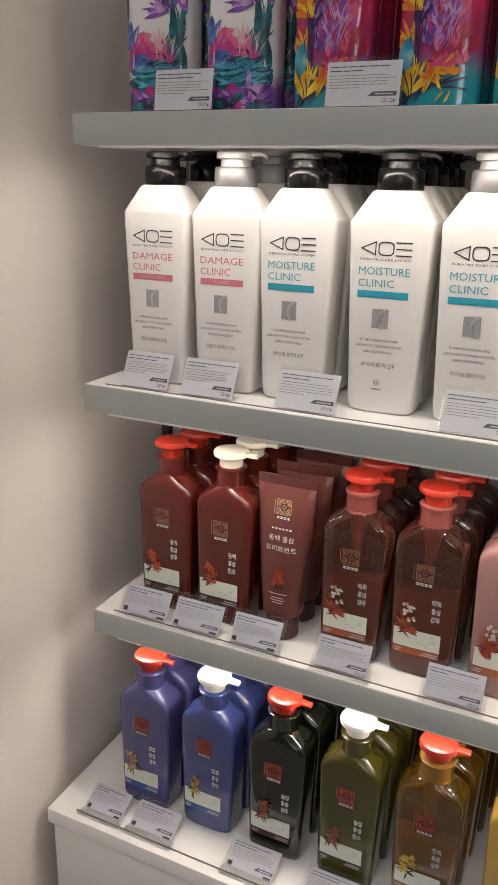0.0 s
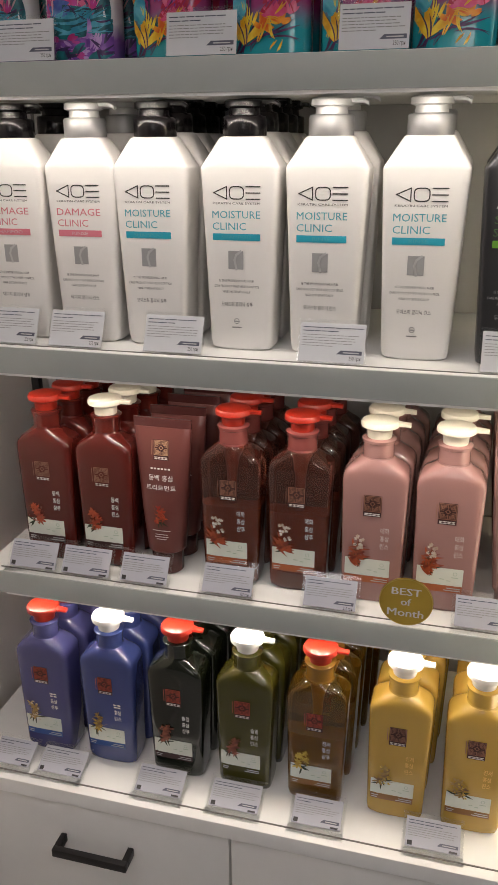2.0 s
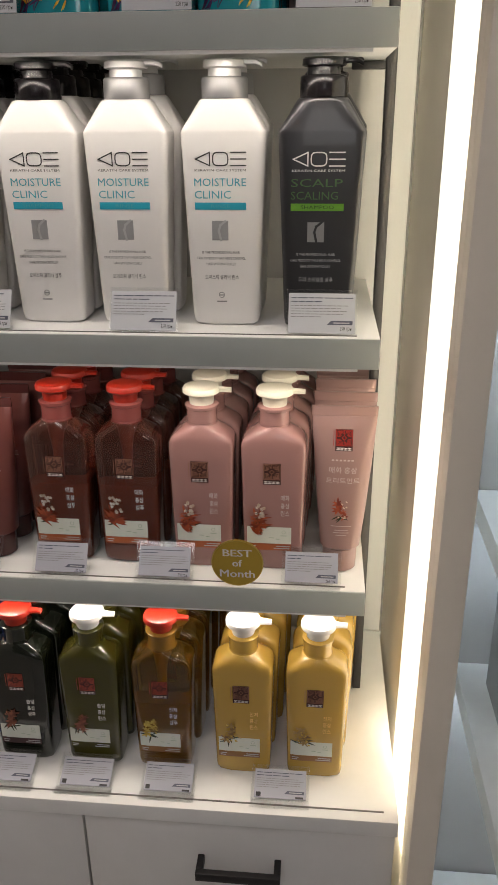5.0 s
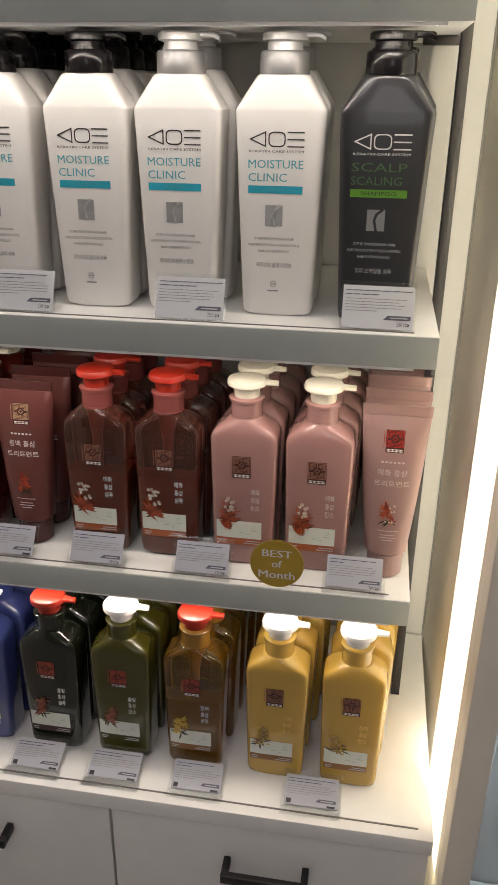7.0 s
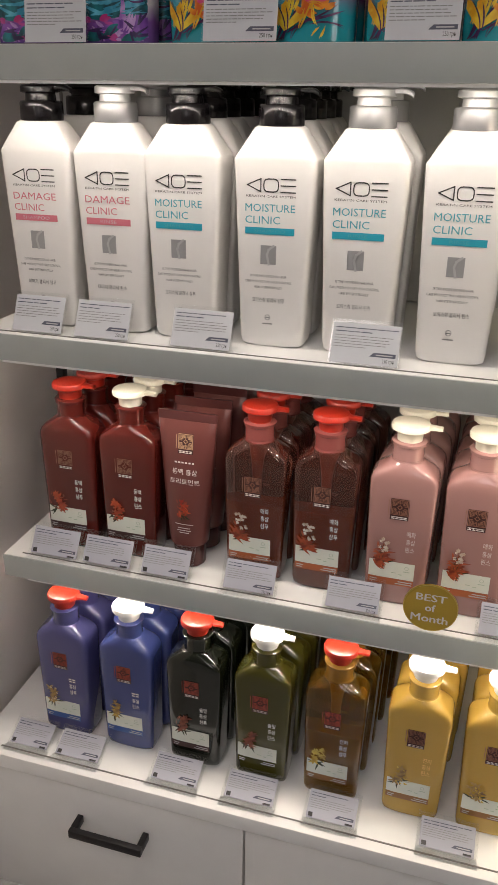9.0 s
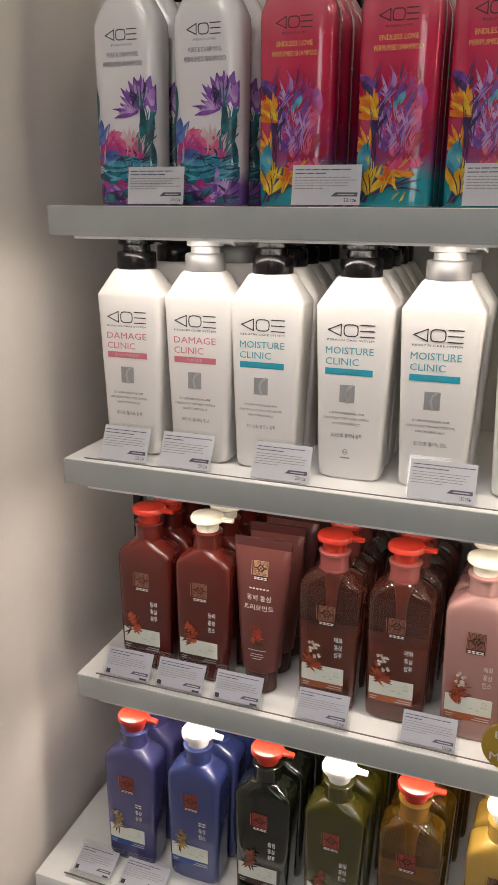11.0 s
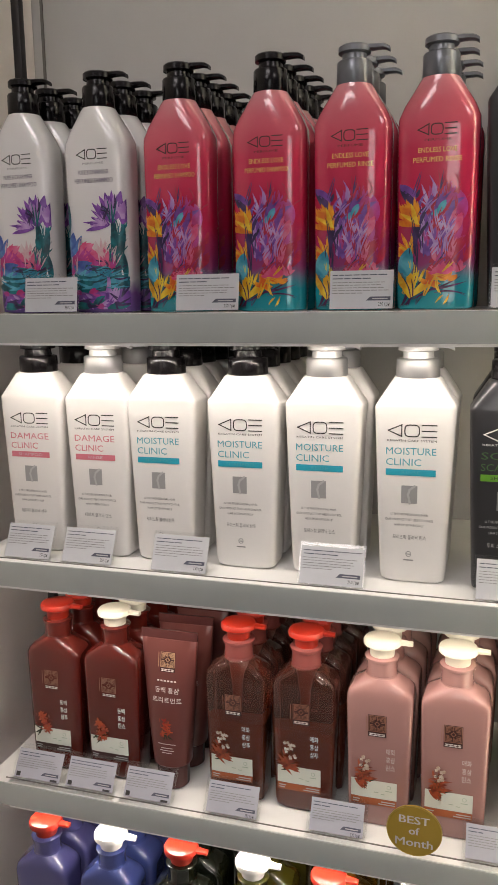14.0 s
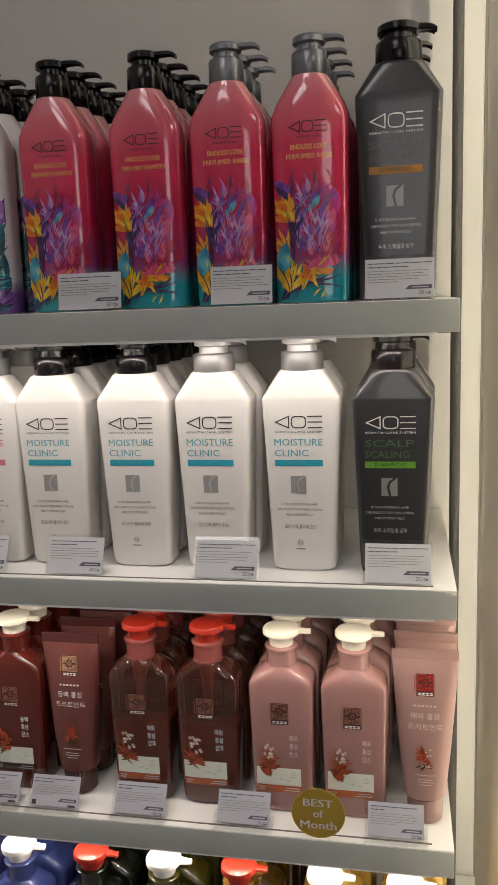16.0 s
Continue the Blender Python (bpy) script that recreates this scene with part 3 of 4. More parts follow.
def keratin_bottle(label, dark, title, colour, bar_colour, use, korean, head_m, collar_m, title2="CLINIC", angle=0):
    e = thing("shampoo_bottle", label, "bottle", "pump bottles on the middle shelf")
    rings = [(0.0005, 0.0290, 0.0200, 5), (0.003, 0.0325, 0.0225, 6), (0.010, 0.0335, 0.0232, 8), (0.174, 0.0403, 0.0238, 10), (0.1775, 0.0404, 0.0238, 10), (0.1788, 0.0401, 0.0238, 10), (0.1806, 0.0390, 0.02355, 9.6), (0.2025, 0.0251, 0.0208, 3.8), (0.2045, 0.0238, 0.0205, 3.4), (0.206, 0.0222, 0.0195, 2.4)]
    part("body", loft(rings, 48), M_KDARK if dark else M_KWHITE, e)
    f = front_of(rings)
    ink = M_INKW if dark else M_INK
    part("mark", add_marque(bmesh.new(), -0.027, 0.1495, 0.049, 0.0115, 0.0011, f), ink, e, "thin outlined brand mark")
    bm = add_text(bmesh.new(), "KERATIN CARE SYSTEM", -0.027, 0.0215, 0.1445, 0.1465, f)
    part("tagline", bm, ink, e)
    bm = add_text(bmesh.new(), title, -0.0278, 0.0215 if len(title) > 5 else 0.020, 0.1315, 0.1385, f)
    add_text(bm, title2, -0.0278, 0.007 if title2 == "CLINIC" else 0.016, 0.1205, 0.1275, f)
    part("product_name", bm, colour, e)
    part("colour_bar", add_patch(bmesh.new(), -0.0278, 0.0215, 0.1105, 0.117, f), bar_colour, e, "coloured bar")
    w = 0.0155 if use == "SHAMPOO" else 0.009
    part("bar_text", add_text(bmesh.new(), use, -0.003 - w, -0.003 + w, 0.1122, 0.1155, f, 0.0008), M_TEAL if bar_colour is M_TEALBAR else (M_LEAFD if dark else M_P_BLUSH), e)
    bm = add_patch(bmesh.new(), -0.0118, 0.0040, 0.0825, 0.1005, f)
    icon = part("icon", bm, M_INKG if dark else M_ICON, e, "small grey square mark")
    bm = add_stroke(bmesh.new(), [(0.0012, 0.1002), (-0.0035, 0.0965), (-0.0052, 0.0915), (-0.0042, 0.0870), (-0.0032, 0.0828)], 0.0022, f, 0.0008)
    part("icon_line", bm, M_INKL if not dark else M_KDARK, icon)
    bm = add_text(bmesh.new(), "IS THE PROFESSIONAL HAIR", -0.022, 0.0150, 0.0700, 0.0724, f)
    add_text(bm, "CARE PRODUCT THAT HELPS CONTROL", -0.0275, 0.0205, 0.0645, 0.0669, f)
    add_text(bm, "HAIR SYSTEMATICALLY", -0.018, 0.0110, 0.0590, 0.0614, f)
    tagged(part("fine_print", bm, M_INK if not dark else M_INKL, e), kind="stuff")
    tagged(part("korean_name", add_text(bmesh.new(), korean, -0.0195, 0.0135, 0.0455, 0.0500, f), M_INK if not dark else M_INKL, e), kind="stuff")
    bm = add_stroke(bmesh.new(), [(-0.0035 + 0.0026 * math.cos(radians(a)), 0.0305 + 0.0026 * math.sin(radians(a))) for a in range(0, 361, 30)], 0.0006, f)
    add_patch(bm, -0.0055, -0.0015, 0.0298, 0.0308, f)
    add_patch(bm, -0.0085, 0.0015, 0.0235, 0.0247, f)
    part("seal", bm, M_INKG, e)
    add_pump(e, 0.206, 0.0212, angle, collar_m, head_m, 0.0185, 0.035)
    return e


def emblem(e, f, x, z, s, base_m, line_m):
    b = part("emblem", add_patch(bmesh.new(), x - s / 2, x + s / 2, z - s * 0.78, z + s / 2, f), base_m, e, "dark square emblem with a maze pattern")
    bm = bmesh.new()
    t = s * 0.042
    h = s * 0.455
    add_stroke(bm, [(x - h, z - h), (x + h, z - h), (x + h, z + h), (x - h, z + h), (x - h, z - h)], t, f, 0.0007)
    for k in (-1, 1):
        for j in (-1, 1):
            q = lambda u, v: (x + k * s * u, z + j * s * v)
            add_stroke(bm, [q(0.08, 0.38), q(0.38, 0.38), q(0.38, 0.08), q(0.24, 0.08)], t, f, 0.0007)
            add_stroke(bm, [q(0.08, 0.24), q(0.08, 0.31), q(0.31, 0.31), q(0.31, 0.16), q(0.17, 0.16)], t, f, 0.0007)
            add_stroke(bm, [q(0.16, 0.24), q(0.24, 0.24), q(0.24, 0.17)], t, f, 0.0007)
            add_stroke(bm, [q(0.0, 0.13), q(0.13, 0.0)], t, f, 0.0007)
            add_stroke(bm, [q(0.0, 0.22), q(0.0, 0.45)], t, f, 0.0007)
    add_stroke(bm, [(x - s * 0.60, z - s * 0.45), (x - s * 0.60, z + s * 0.40)], s * 0.035, f, 0.0007)
    part("maze", bm, line_m, b)
    bm = bmesh.new()
    for i in range(4):
        cx = x + (i - 1.5) * s * 0.22
        add_stroke(bm, [(cx - s * 0.07, z - s * 0.60), (cx + s * 0.07, z - s * 0.60)], s * 0.05, f, 0.0007)
        add_stroke(bm, [(cx - s * 0.07, z - s * 0.70), (cx + s * 0.07, z - s * 0.70)], s * 0.05, f, 0.0007)
        add_stroke(bm, [(cx, z - s * 0.60), (cx, z - s * 0.70)], s * 0.04, f, 0.0007)
    tagged(part("mark_bars", bm, M_INKW, b), kind="stuff")


def sprig(e, f, x, z, s, petals_m, accent_m, rnd, stalks=False):
    """A printed posy: dark leaves, blooms or a bundle of roots, and small blossoms above."""
    u = rnd.uniform
    bm = bmesh.new()
    for k in range(6):
        add_petal(bm, x + u(-0.15, 0.15) * s, z - s * u(0.2, 0.5), s * u(0.35, 0.6), s * 0.09, u(150, 390), f, 0.0008, steps=3)
    part("leaf_print", bm, M_LEAFD, e)
    bm = bmesh.new()
    if stalks:
        for k in range(17):
            add_petal(bm, x + u(-0.46, -0.10) * s, z + s * u(-0.42, 0.22), s * u(0.45, 0.85), s * u(0.11, 0.17), u(-48, 12), f, 0.0009 + 0.00005 * k, steps=3)
        for k in range(7):
            add_petal(bm, x + u(-0.35, 0.05) * s, z + s * u(-0.35, 0.30), s * u(0.25, 0.4), s * u(0.08, 0.13), u(60, 140), f, 0.0015, steps=3)
    else:
        for c in range(5):
            px, pz = x + u(-0.24, 0.24) * s, z + (0.40 - 0.20 * c) * s
            r = u(0.8, 1.2)
            for k in range(7):
                add_petal(bm, px, pz, s * r * u(0.17, 0.34), s * r * u(0.07, 0.13), k * 51 + u(-18, 18), f, 0.0010 + 0.00006 * c, steps=4)
    part("flower_print", bm, M_TWIG if stalks else petals_m, e, "printed flower sprig")
    bm = bmesh.new()
    for k in range(15 if stalks else 10):
        px, pz = x + u(-0.22, 0.32) * s, z + (u(0.10, 0.98) if stalks else u(-0.6, 0.6)) * s
        for q in range(5 if stalks else 2):
            add_petal(bm, px, pz, s * 0.095, s * 0.07, 72 * q + u(0, 30), f, 0.0018, steps=3)
    tagged(part("flower_accent", bm, accent_m, e), kind="stuff")
    bm = bmesh.new()
    for k in range(10):
        add_petal(bm, x + u(-0.40, 0.30) * s, z + s * u(-0.45, 0.40), s * u(0.18, 0.4), s * 0.022, u(-60, 110), f, 0.0021, steps=2)
    tagged(part("sprig_lines", bm, M_LEAFD if stalks else petals_m, e), kind="stuff")


def herbal_bottle(kind_label, body_m, cap_m, lines, petals_m, accent_m, band_m, emb_m, line_m, seed, text_m=None, liquid=None, red_collar=None, stalks=False, wide=1.0, group="herbal bottles", panel_h=0.021):
    e = thing("shampoo_bottle", kind_label, "bottle", group)
    a = 0.0358 * wide
    rings = [(0.0005, 0.0290, 0.0185, 4), (0.004, 0.0322, 0.0203, 6), (0.012, 0.0330, 0.0210, 8), (0.1475, a, 0.0215, 8), (0.1520, a * 0.985, 0.0214, 7.5), (0.1565, a * 0.935, 0.0211, 6.5), (0.1610, a * 0.82, 0.0205, 5), (0.1655, a * 0.65, 0.0192, 3.4), (0.1690, 0.0195, 0.0178, 2.4), (0.1708, 0.0174, 0.0170, 2)]
    part("body", loft(rings, 48), body_m, e)
    f = front_of(rings)
    if liquid:
        inner = [(z + 0.0015, w - 0.0022, d - 0.0022, n) for z, w, d, n in rings[:3]] + [(0.098, a - 0.0032, 0.0188, 8)]
        part("liquid", loft(inner, 40), liquid, e, "shampoo filling the bottle")
        part("dip_tube", loft([(0.0985, 0.0048, 0.0048, 2), (0.140, 0.0062, 0.0062, 2), (0.1665, 0.0105, 0.0105, 2)], 14), M_DIPY if red_collar is M_NECKY else M_DIP, e)
    neck = [(0.1695, 0.0173, 0.0173, 2), (0.1712, 0.0166, 0.0166, 2), (0.1730, 0.0161, 0.0161, 2), (0.1735, 0.0166, 0.0166, 2), (0.1875, 0.0163, 0.0163, 2), (0.1886, 0.0180, 0.0180, 2), (0.1918, 0.0184, 0.0184, 2), (0.1930, 0.0168, 0.0168, 2)]
    part("neck_collar", loft(neck, 28), red_collar or body_m, e)
    cap = [(0.1926, 0.0130, 0.0130, 2), (0.2025, 0.0136, 0.0136, 2), (0.2042, 0.0178, 0.0178, 2), (0.2056, 0.0201, 0.0201, 2), (0.2092, 0.0203, 0.0203, 2), (0.2116, 0.0190, 0.0190, 2), (0.2128, 0.0150, 0.0150, 2), (0.2132, 0.0070, 0.0070, 2)]
    bm = loft(cap, 30)
    rows = []
    for k in range(5):
        q = k / 4
        x, w, t, zz = 0.015 + 0.0175 * q, 0.0058 - 0.0022 * min(1, q * 1.6), 0.0027 - 0.0004 * q, 0.2084 - 0.0008 * q
        rows.append([bm.verts.new((x, w * c, zz + t * s)) for c, s in ((-1, -0.6), (-0.5, -1), (0.5, -1), (1, -0.6), (1, 0.6), (0.5, 1), (-0.5, 1), (-1, 0.6))])
    for p, q in zip(rows, rows[1:]):
        for i in range(8):
            bm.faces.new((p[i], p[(i + 1) % 8], q[(i + 1) % 8], q[i]))
    bm.faces.new(rows[-1])
    part("pump_cap", bm, cap_m, e, "round flat pump cap with a short spout")
    emblem(e, f, -0.0015, 0.1225, 0.0195, emb_m, line_m)
    rnd = random.Random(seed)
    lab = part("label_panel", add_patch(bmesh.new(), -0.0290, 0.0205, 0.0340, 0.0340 + panel_h, f), M_LABEL, e, "pale label panel")
    bm = add_stroke(bmesh.new(), [(0.0120 + 0.0021 * math.cos(radians(a)), 0.0490 + 0.0021 * math.sin(radians(a))) for a in range(0, 361, 45)], 0.0005, f, 0.0007)
    for xa, xb, zz in ((0.0085, 0.0155, 0.0445), (-0.004, 0.001, 0.0415), (0.0035, 0.0075, 0.0400)):
        add_patch(bm, xa, xb, zz - 0.0005, zz + 0.0005, f, 0.0007, 2, 1)
    tagged(part("label_print", bm, M_LABELINK, lab), kind="stuff")
    part("label_band", add_patch(bmesh.new(), -0.0290, 0.0205, 0.0255, 0.0337, f), band_m, e)
    bm = bmesh.new()
    for zz, xa, xb in ((0.0310, -0.0270, -0.019), (0.0283, -0.0270, -0.0205), (0.0310, 0.004, 0.019), (0.0283, 0.001, 0.019)):
        add_patch(bm, xa, xb, zz - 0.0006, zz + 0.0006, f, 0.0008, 2, 1)
    tagged(part("band_print", bm, M_INKL, e), kind="stuff")
    sprig(e, f, -0.0150, 0.0630, 0.0235, petals_m, accent_m, rnd, stalks)
    bm = bmesh.new()
    for i, word in enumerate(lines):
        z = 0.0880 - i * 0.0095
        if word:
            add_text(bm, word, 0.0085, 0.0180, z, z + 0.0068, f, bold=0.012)
        else:
            for xa in (0.0085, 0.0137):
                add_patch(bm, xa, xa + 0.0040, z + 0.0042, z + 0.0062, f, 0.0005, 2, 1)
                add_patch(bm, xa, xa + 0.0040, z + 0.0008, z + 0.0026, f, 0.0005, 2, 1)
    tagged(part("korean_name", bm, text_m or M_INKW, e), kind="stuff")
    return e


def treatment_tube(label, body_m, cap_m, lines, emb_m, line_m, petals_m, accent_m, seed, group, text_m):
    e = thing("treatment_tube", label, "tube", group)
    rings = [(0.0290, 0.0195, 0.0180, 2.2), (0.0310, 0.0225, 0.0200, 2.3), (0.080, 0.0270, 0.0185, 2.6), (0.130, 0.0310, 0.0125, 2.6), (0.170, 0.0338, 0.0060, 2.6), (0.183, 0.0345, 0.0022, 3), (0.1835, 0.0347, 0.0012, 4), (0.1935, 0.0347, 0.0012, 4)]
    part("body", loft(rings, 40), body_m, e)
    part("crimp", loft([(0.1835, 0.0350, 0.0018, 5), (0.1940, 0.0350, 0.0018, 5)], 24), cap_m, e, "flat crimped end")
    part("cap", loft([(0.0005, 0.0170, 0.0165, 2), (0.002, 0.0188, 0.0182, 2), (0.0285, 0.0196, 0.0190, 2), (0.0295, 0.0180, 0.0175, 2)], 32), cap_m, e, "flat round screw cap standing down")
    f = front_of(rings)
    emblem(e, f, 0.0, 0.1605, 0.0185, emb_m, line_m)
    bm = bmesh.new()
    for i in range(6):
        add_patch(bm, -0.0125 + i * 0.0042, -0.0098 + i * 0.0042, 0.1350, 0.1368, f, 0.0006, 2, 1)
    add_text(bm, lines[0], -0.0150, 0.0150, 0.1215, 0.1285, f, 0.0006, 0.004)
    add_text(bm, lines[1], -0.0180, 0.0180, 0.1100, 0.1165, f, 0.0006, 0.004)
    for zz, h in ((0.0600, 0.0110), (0.0550, 0.0075), (0.0520, 0.0085), (0.0490, 0.0060)):
        add_patch(bm, -h, h, zz - 0.0004, zz + 0.0004, f, 0.0006, 4, 1)
    tagged(part("print", bm, text_m, e), kind="stuff")
    rnd = random.Random(seed)
    sprig(e, f, -0.0005, 0.0800, 0.0190, petals_m, accent_m, rnd)
    return e


def floral_bottle(label, body_m, pale, head_m, collar_m, text, seed):
    e = thing("shampoo_bottle", label, "bottle", "floral pump bottles on the top shelf")
    rings = [(0.0005, 0.0345, 0.0180, 3.2), (0.002, 0.0360, 0.0194, 3.5), (0.010, 0.0365, 0.0198, 3.6), (0.167, 0.0378, 0.0205, 3.8), (0.176, 0.0374, 0.0204, 3.6), (0.187, 0.0330, 0.0200, 3.0), (0.199, 0.0255, 0.0192, 2.5), (0.208, 0.0200, 0.0184, 2.2), (0.2115, 0.0178, 0.0176, 2)]
    part("body", loft(rings, 48), body_m, e)
    f = front_of(rings)
    ink = M_INK if pale else M_EMB
    part("mark", add_marque(bmesh.new(), -0.0190, 0.1590, 0.036, 0.0095, 0.0010, f), ink, e, "thin outlined brand mark")
    part("tagline", add_text(bmesh.new(), "PERFUME", -0.0120, 0.0120, 0.1535, 0.1556, f), M_INKG if pale else ink, e)
    bm = add_text(bmesh.new(), text[0], -0.0175, 0.0175, 0.1435, 0.1480, f)
    add_text(bm, text[1], -0.0220, 0.0220, 0.1350, 0.1395, f)
    part("product_name", bm, M_P_DARK if pale else M_GOLDINK, e)
    rnd = random.Random(seed)
    lift = [0.0005]

    def paint(name, m, items):
        bm = bmesh.new()
        for x, z, l, w, ang, bend in items:
            wide = w > 0.013
            for k in range(1 if wide else 2):
                lift[0] += 0.000006
                add_petal(bm, x + k * u(-0.002, 0.002), z + k * u(-0.002, 0.002), l * (1 - 0.25 * k * u(0, 1)), w * (1 if wide else u(0.58, 0.85)), ang + k * u(-14, 14), f, lift[0], bend + k * u(-0.2, 0.2), limit=0.0345)
        tagged(part(name, bm, m, e), kind="stuff")

    def wisps(name, m, n, x0, x1, z0, z1, a0, a1, l0=0.006, l1=0.020):
        paint(name, m, [(u(x0, x1), u(z0, z1), u(l0, l1), u(0.0010, 0.0026), u(a0, a1), u(-0.5, 0.5)) for _ in range(n)])

    def fan(x, z, l, w, a0, a1, n, bend=0.0):
        return [(x + u(-0.001, 0.001), z + u(-0.001, 0.001), l * u(0.85, 1.15), w * u(0.8, 1.2), a0 + (a1 - a0) * k / max(n - 1, 1), bend) for k in range(n)]

    u = rnd.uniform
    if pale:
        paint("leaf_print", M_P_TEAL, [(0.021, 0.098, 0.064, 0.011, -92, 0.12), (0.031, 0.094, 0.056, 0.010, -96, -0.05), (0.019, 0.074, 0.026, 0.010, -122, 0.5), (-0.0350, 0.080, 0.036, 0.008, 80, 0.12), (0.027, 0.070, 0.042, 0.007, -82, 0)])
        paint("blush_print", M_P_BLUSH, fan(0.006, 0.038, 0.042, 0.009, 62, 112, 6) + fan(-0.010, 0.040, 0.030, 0.009, 30, 75, 4))
        paint("pink_print", M_P_PINK, fan(-0.032, 0.046, 0.036, 0.009, 8, 56, 5) + [(-0.016, 0.074, 0.040, 0.012, -56, 0.25), (0.012, 0.040, 0.030, 0.007, 96, 0), (-0.026, 0.066, 0.022, 0.008, 20, 0)])
        paint("pink_print", M_P_MAG, fan(-0.034, 0.042, 0.034, 0.006, 18, 64, 5) + [(-0.012, 0.066, 0.030, 0.007, -62, 0.1), (0.016, 0.042, 0.022, 0.005, 84, 0)])
        paint("blue_print", M_P_BLUE, fan(-0.030, 0.064, 0.020, 0.012, 55, 110, 3) + [(-0.034, 0.050, 0.028, 0.010, 6, 0), (-0.026, 0.042, 0.024, 0.007, 20, 0), (-0.034, 0.060, 0.018, 0.009, 40, 0)])
        paint("wave_print", M_P_TEAL, [(-0.035, 0.050, 0.060, 0.020, -30, 0.42), (-0.016, 0.032, 0.052, 0.018, -6, 0.20), (0.004, 0.029, 0.036, 0.016, 6, 0), (-0.034, 0.030, 0.044, 0.014, -4, 0)])
        paint("wave_print", M_P_CYAN, [(-0.033, 0.049, 0.054, 0.006, -27, 0.44), (-0.010, 0.036, 0.042, 0.005, -2, 0.3), (0.010, 0.032, 0.026, 0.006, 8, 0), (-0.030, 0.038, 0.044, 0.004, -18, 0.4), (-0.020, 0.026, 0.040, 0.004, 4, 0.1)])
        paint("tulip_print", M_P_PURPLE, fan(0.020, 0.094, 0.029, 0.010, 58, 118, 5) + fan(0.033, 0.094, 0.025, 0.009, 85, 125, 4) + fan(0.016, 0.092, 0.026, 0.006, 128, 190, 5))
        paint("tulip_print", M_P_LILAC, fan(0.020, 0.098, 0.021, 0.006, 66, 112, 4) + fan(0.032, 0.098, 0.018, 0.005, 85, 118, 3) + fan(0.012, 0.092, 0.018, 0.003, 135, 185, 4))
        paint("base_print", M_P_PURPLE, [(u(-0.032, 0.028), u(0.004, 0.022), u(0.014, 0.026), u(0.008, 0.014), u(-30, 30), u(-0.3, 0.3)) for _ in range(14)])
        paint("base_print", M_P_LILAC, [(u(-0.032, 0.028), u(0.004, 0.024), u(0.008, 0.022), u(0.002, 0.006), u(-70, 70), u(-0.5, 0.5)) for _ in range(16)])
        paint("base_print", M_P_MAG, [(u(-0.032, 0.010), u(0.008, 0.024), u(0.008, 0.018), u(0.003, 0.008), u(-50, 50), 0) for _ in range(6)])
        paint("base_print", M_P_TEAL, [(-0.026, 0.006, 0.020, 0.012, 10, 0), (0.012, 0.006, 0.022, 0.010, 6, 0), (-0.006, 0.010, 0.016, 0.008, 30, 0)])
        paint("base_print", M_P_DARK, [(u(-0.030, 0.028), u(0.005, 0.022), u(0.008, 0.018), 0.003, u(-90, 90), 0) for _ in range(10)])
        wisps("shade_print", M_P_DARK, 8, -0.032, 0.020, 0.030, 0.066, -40, 40)
        wisps("shade_print", M_P_TEAL, 14, 0.014, 0.031, 0.040, 0.100, 75, 105, 0.010, 0.028)
        wisps("glint_print", M_P_CYAN, 10, -0.032, 0.024, 0.026, 0.046, -25, 25)
        wisps("glint_print", M_P_BLUSH, 7, -0.028, 0.016, 0.040, 0.072, 30, 110)
        wisps("petal_print", M_P_DARK, 5, 0.004, 0.030, 0.094, 0.110, 50, 130)
    else:
        paint("shade_print", M_P_MAG, [(u(-0.014, 0.026), u(0.036, 0.090), u(0.014, 0.030), u(0.004, 0.012), u(65, 115), u(-0.3, 0.3)) for _ in range(26)])
        paint("shade_print", M_P_CRIM, [(u(-0.012, 0.030), u(0.034, 0.100), u(0.008, 0.024), u(0.002, 0.006), u(35, 75), 0) for _ in range(30)])
        paint("rose_print", M_P_PINK, [(u(-0.004, 0.018), u(0.044, 0.080), u(0.010, 0.022), u(0.005, 0.012), u(60, 120), 0) for _ in range(12)])
        paint("lilac_print", M_P_LILAC, [(u(-0.014, 0.012), u(0.050, 0.094), u(0.012, 0.028), u(0.002, 0.005), u(40, 120), 0) for _ in range(18)])
        paint("lilac_print", M_P_PURPLE, [(u(-0.020, 0.010), u(0.044, 0.090), u(0.014, 0.030), u(0.002, 0.006), u(45, 110), u(-0.4, 0.4)) for _ in range(16)] + [(-0.034, 0.116, 0.020, 0.009, -35, 0), (-0.012, 0.080, 0.038, 0.005, 48, 0)])
        paint("stem_print", M_P_DARK, [(-0.024, 0.002, 0.062, 0.004, 74, 0.15), (-0.018, 0.052, 0.046, 0.006, 98, -0.4), (-0.030, 0.001, 0.040, 0.004, 48, 0.2), (-0.034, 0.112, 0.026, 0.008, -42, 0), (-0.020, 0.010, 0.030, 0.003, 28, 0), (-0.010, 0.018, 0.040, 0.003, 6, 0.1), (0.000, 0.016, 0.030, 0.002, 14, -0.3), (-0.016, 0.066, 0.024, 0.003, 60, 0)])
        paint("crane_print", M_P_ORANGE, fan(-0.016, 0.078, 0.028, 0.007, 98, 168, 5) + fan(-0.022, 0.052, 0.022, 0.005, 92, 165, 4))
        paint("crane_print", M_P_YELLOW, fan(-0.017, 0.080, 0.018, 0.004, 110, 150, 2) + fan(-0.023, 0.012, 0.028, 0.007, 45, 118, 4) + fan(-0.023, 0.052, 0.012, 0.003, 110, 140, 2) + fan(0.002, 0.030, 0.011, 0.005, 0, 180, 6))
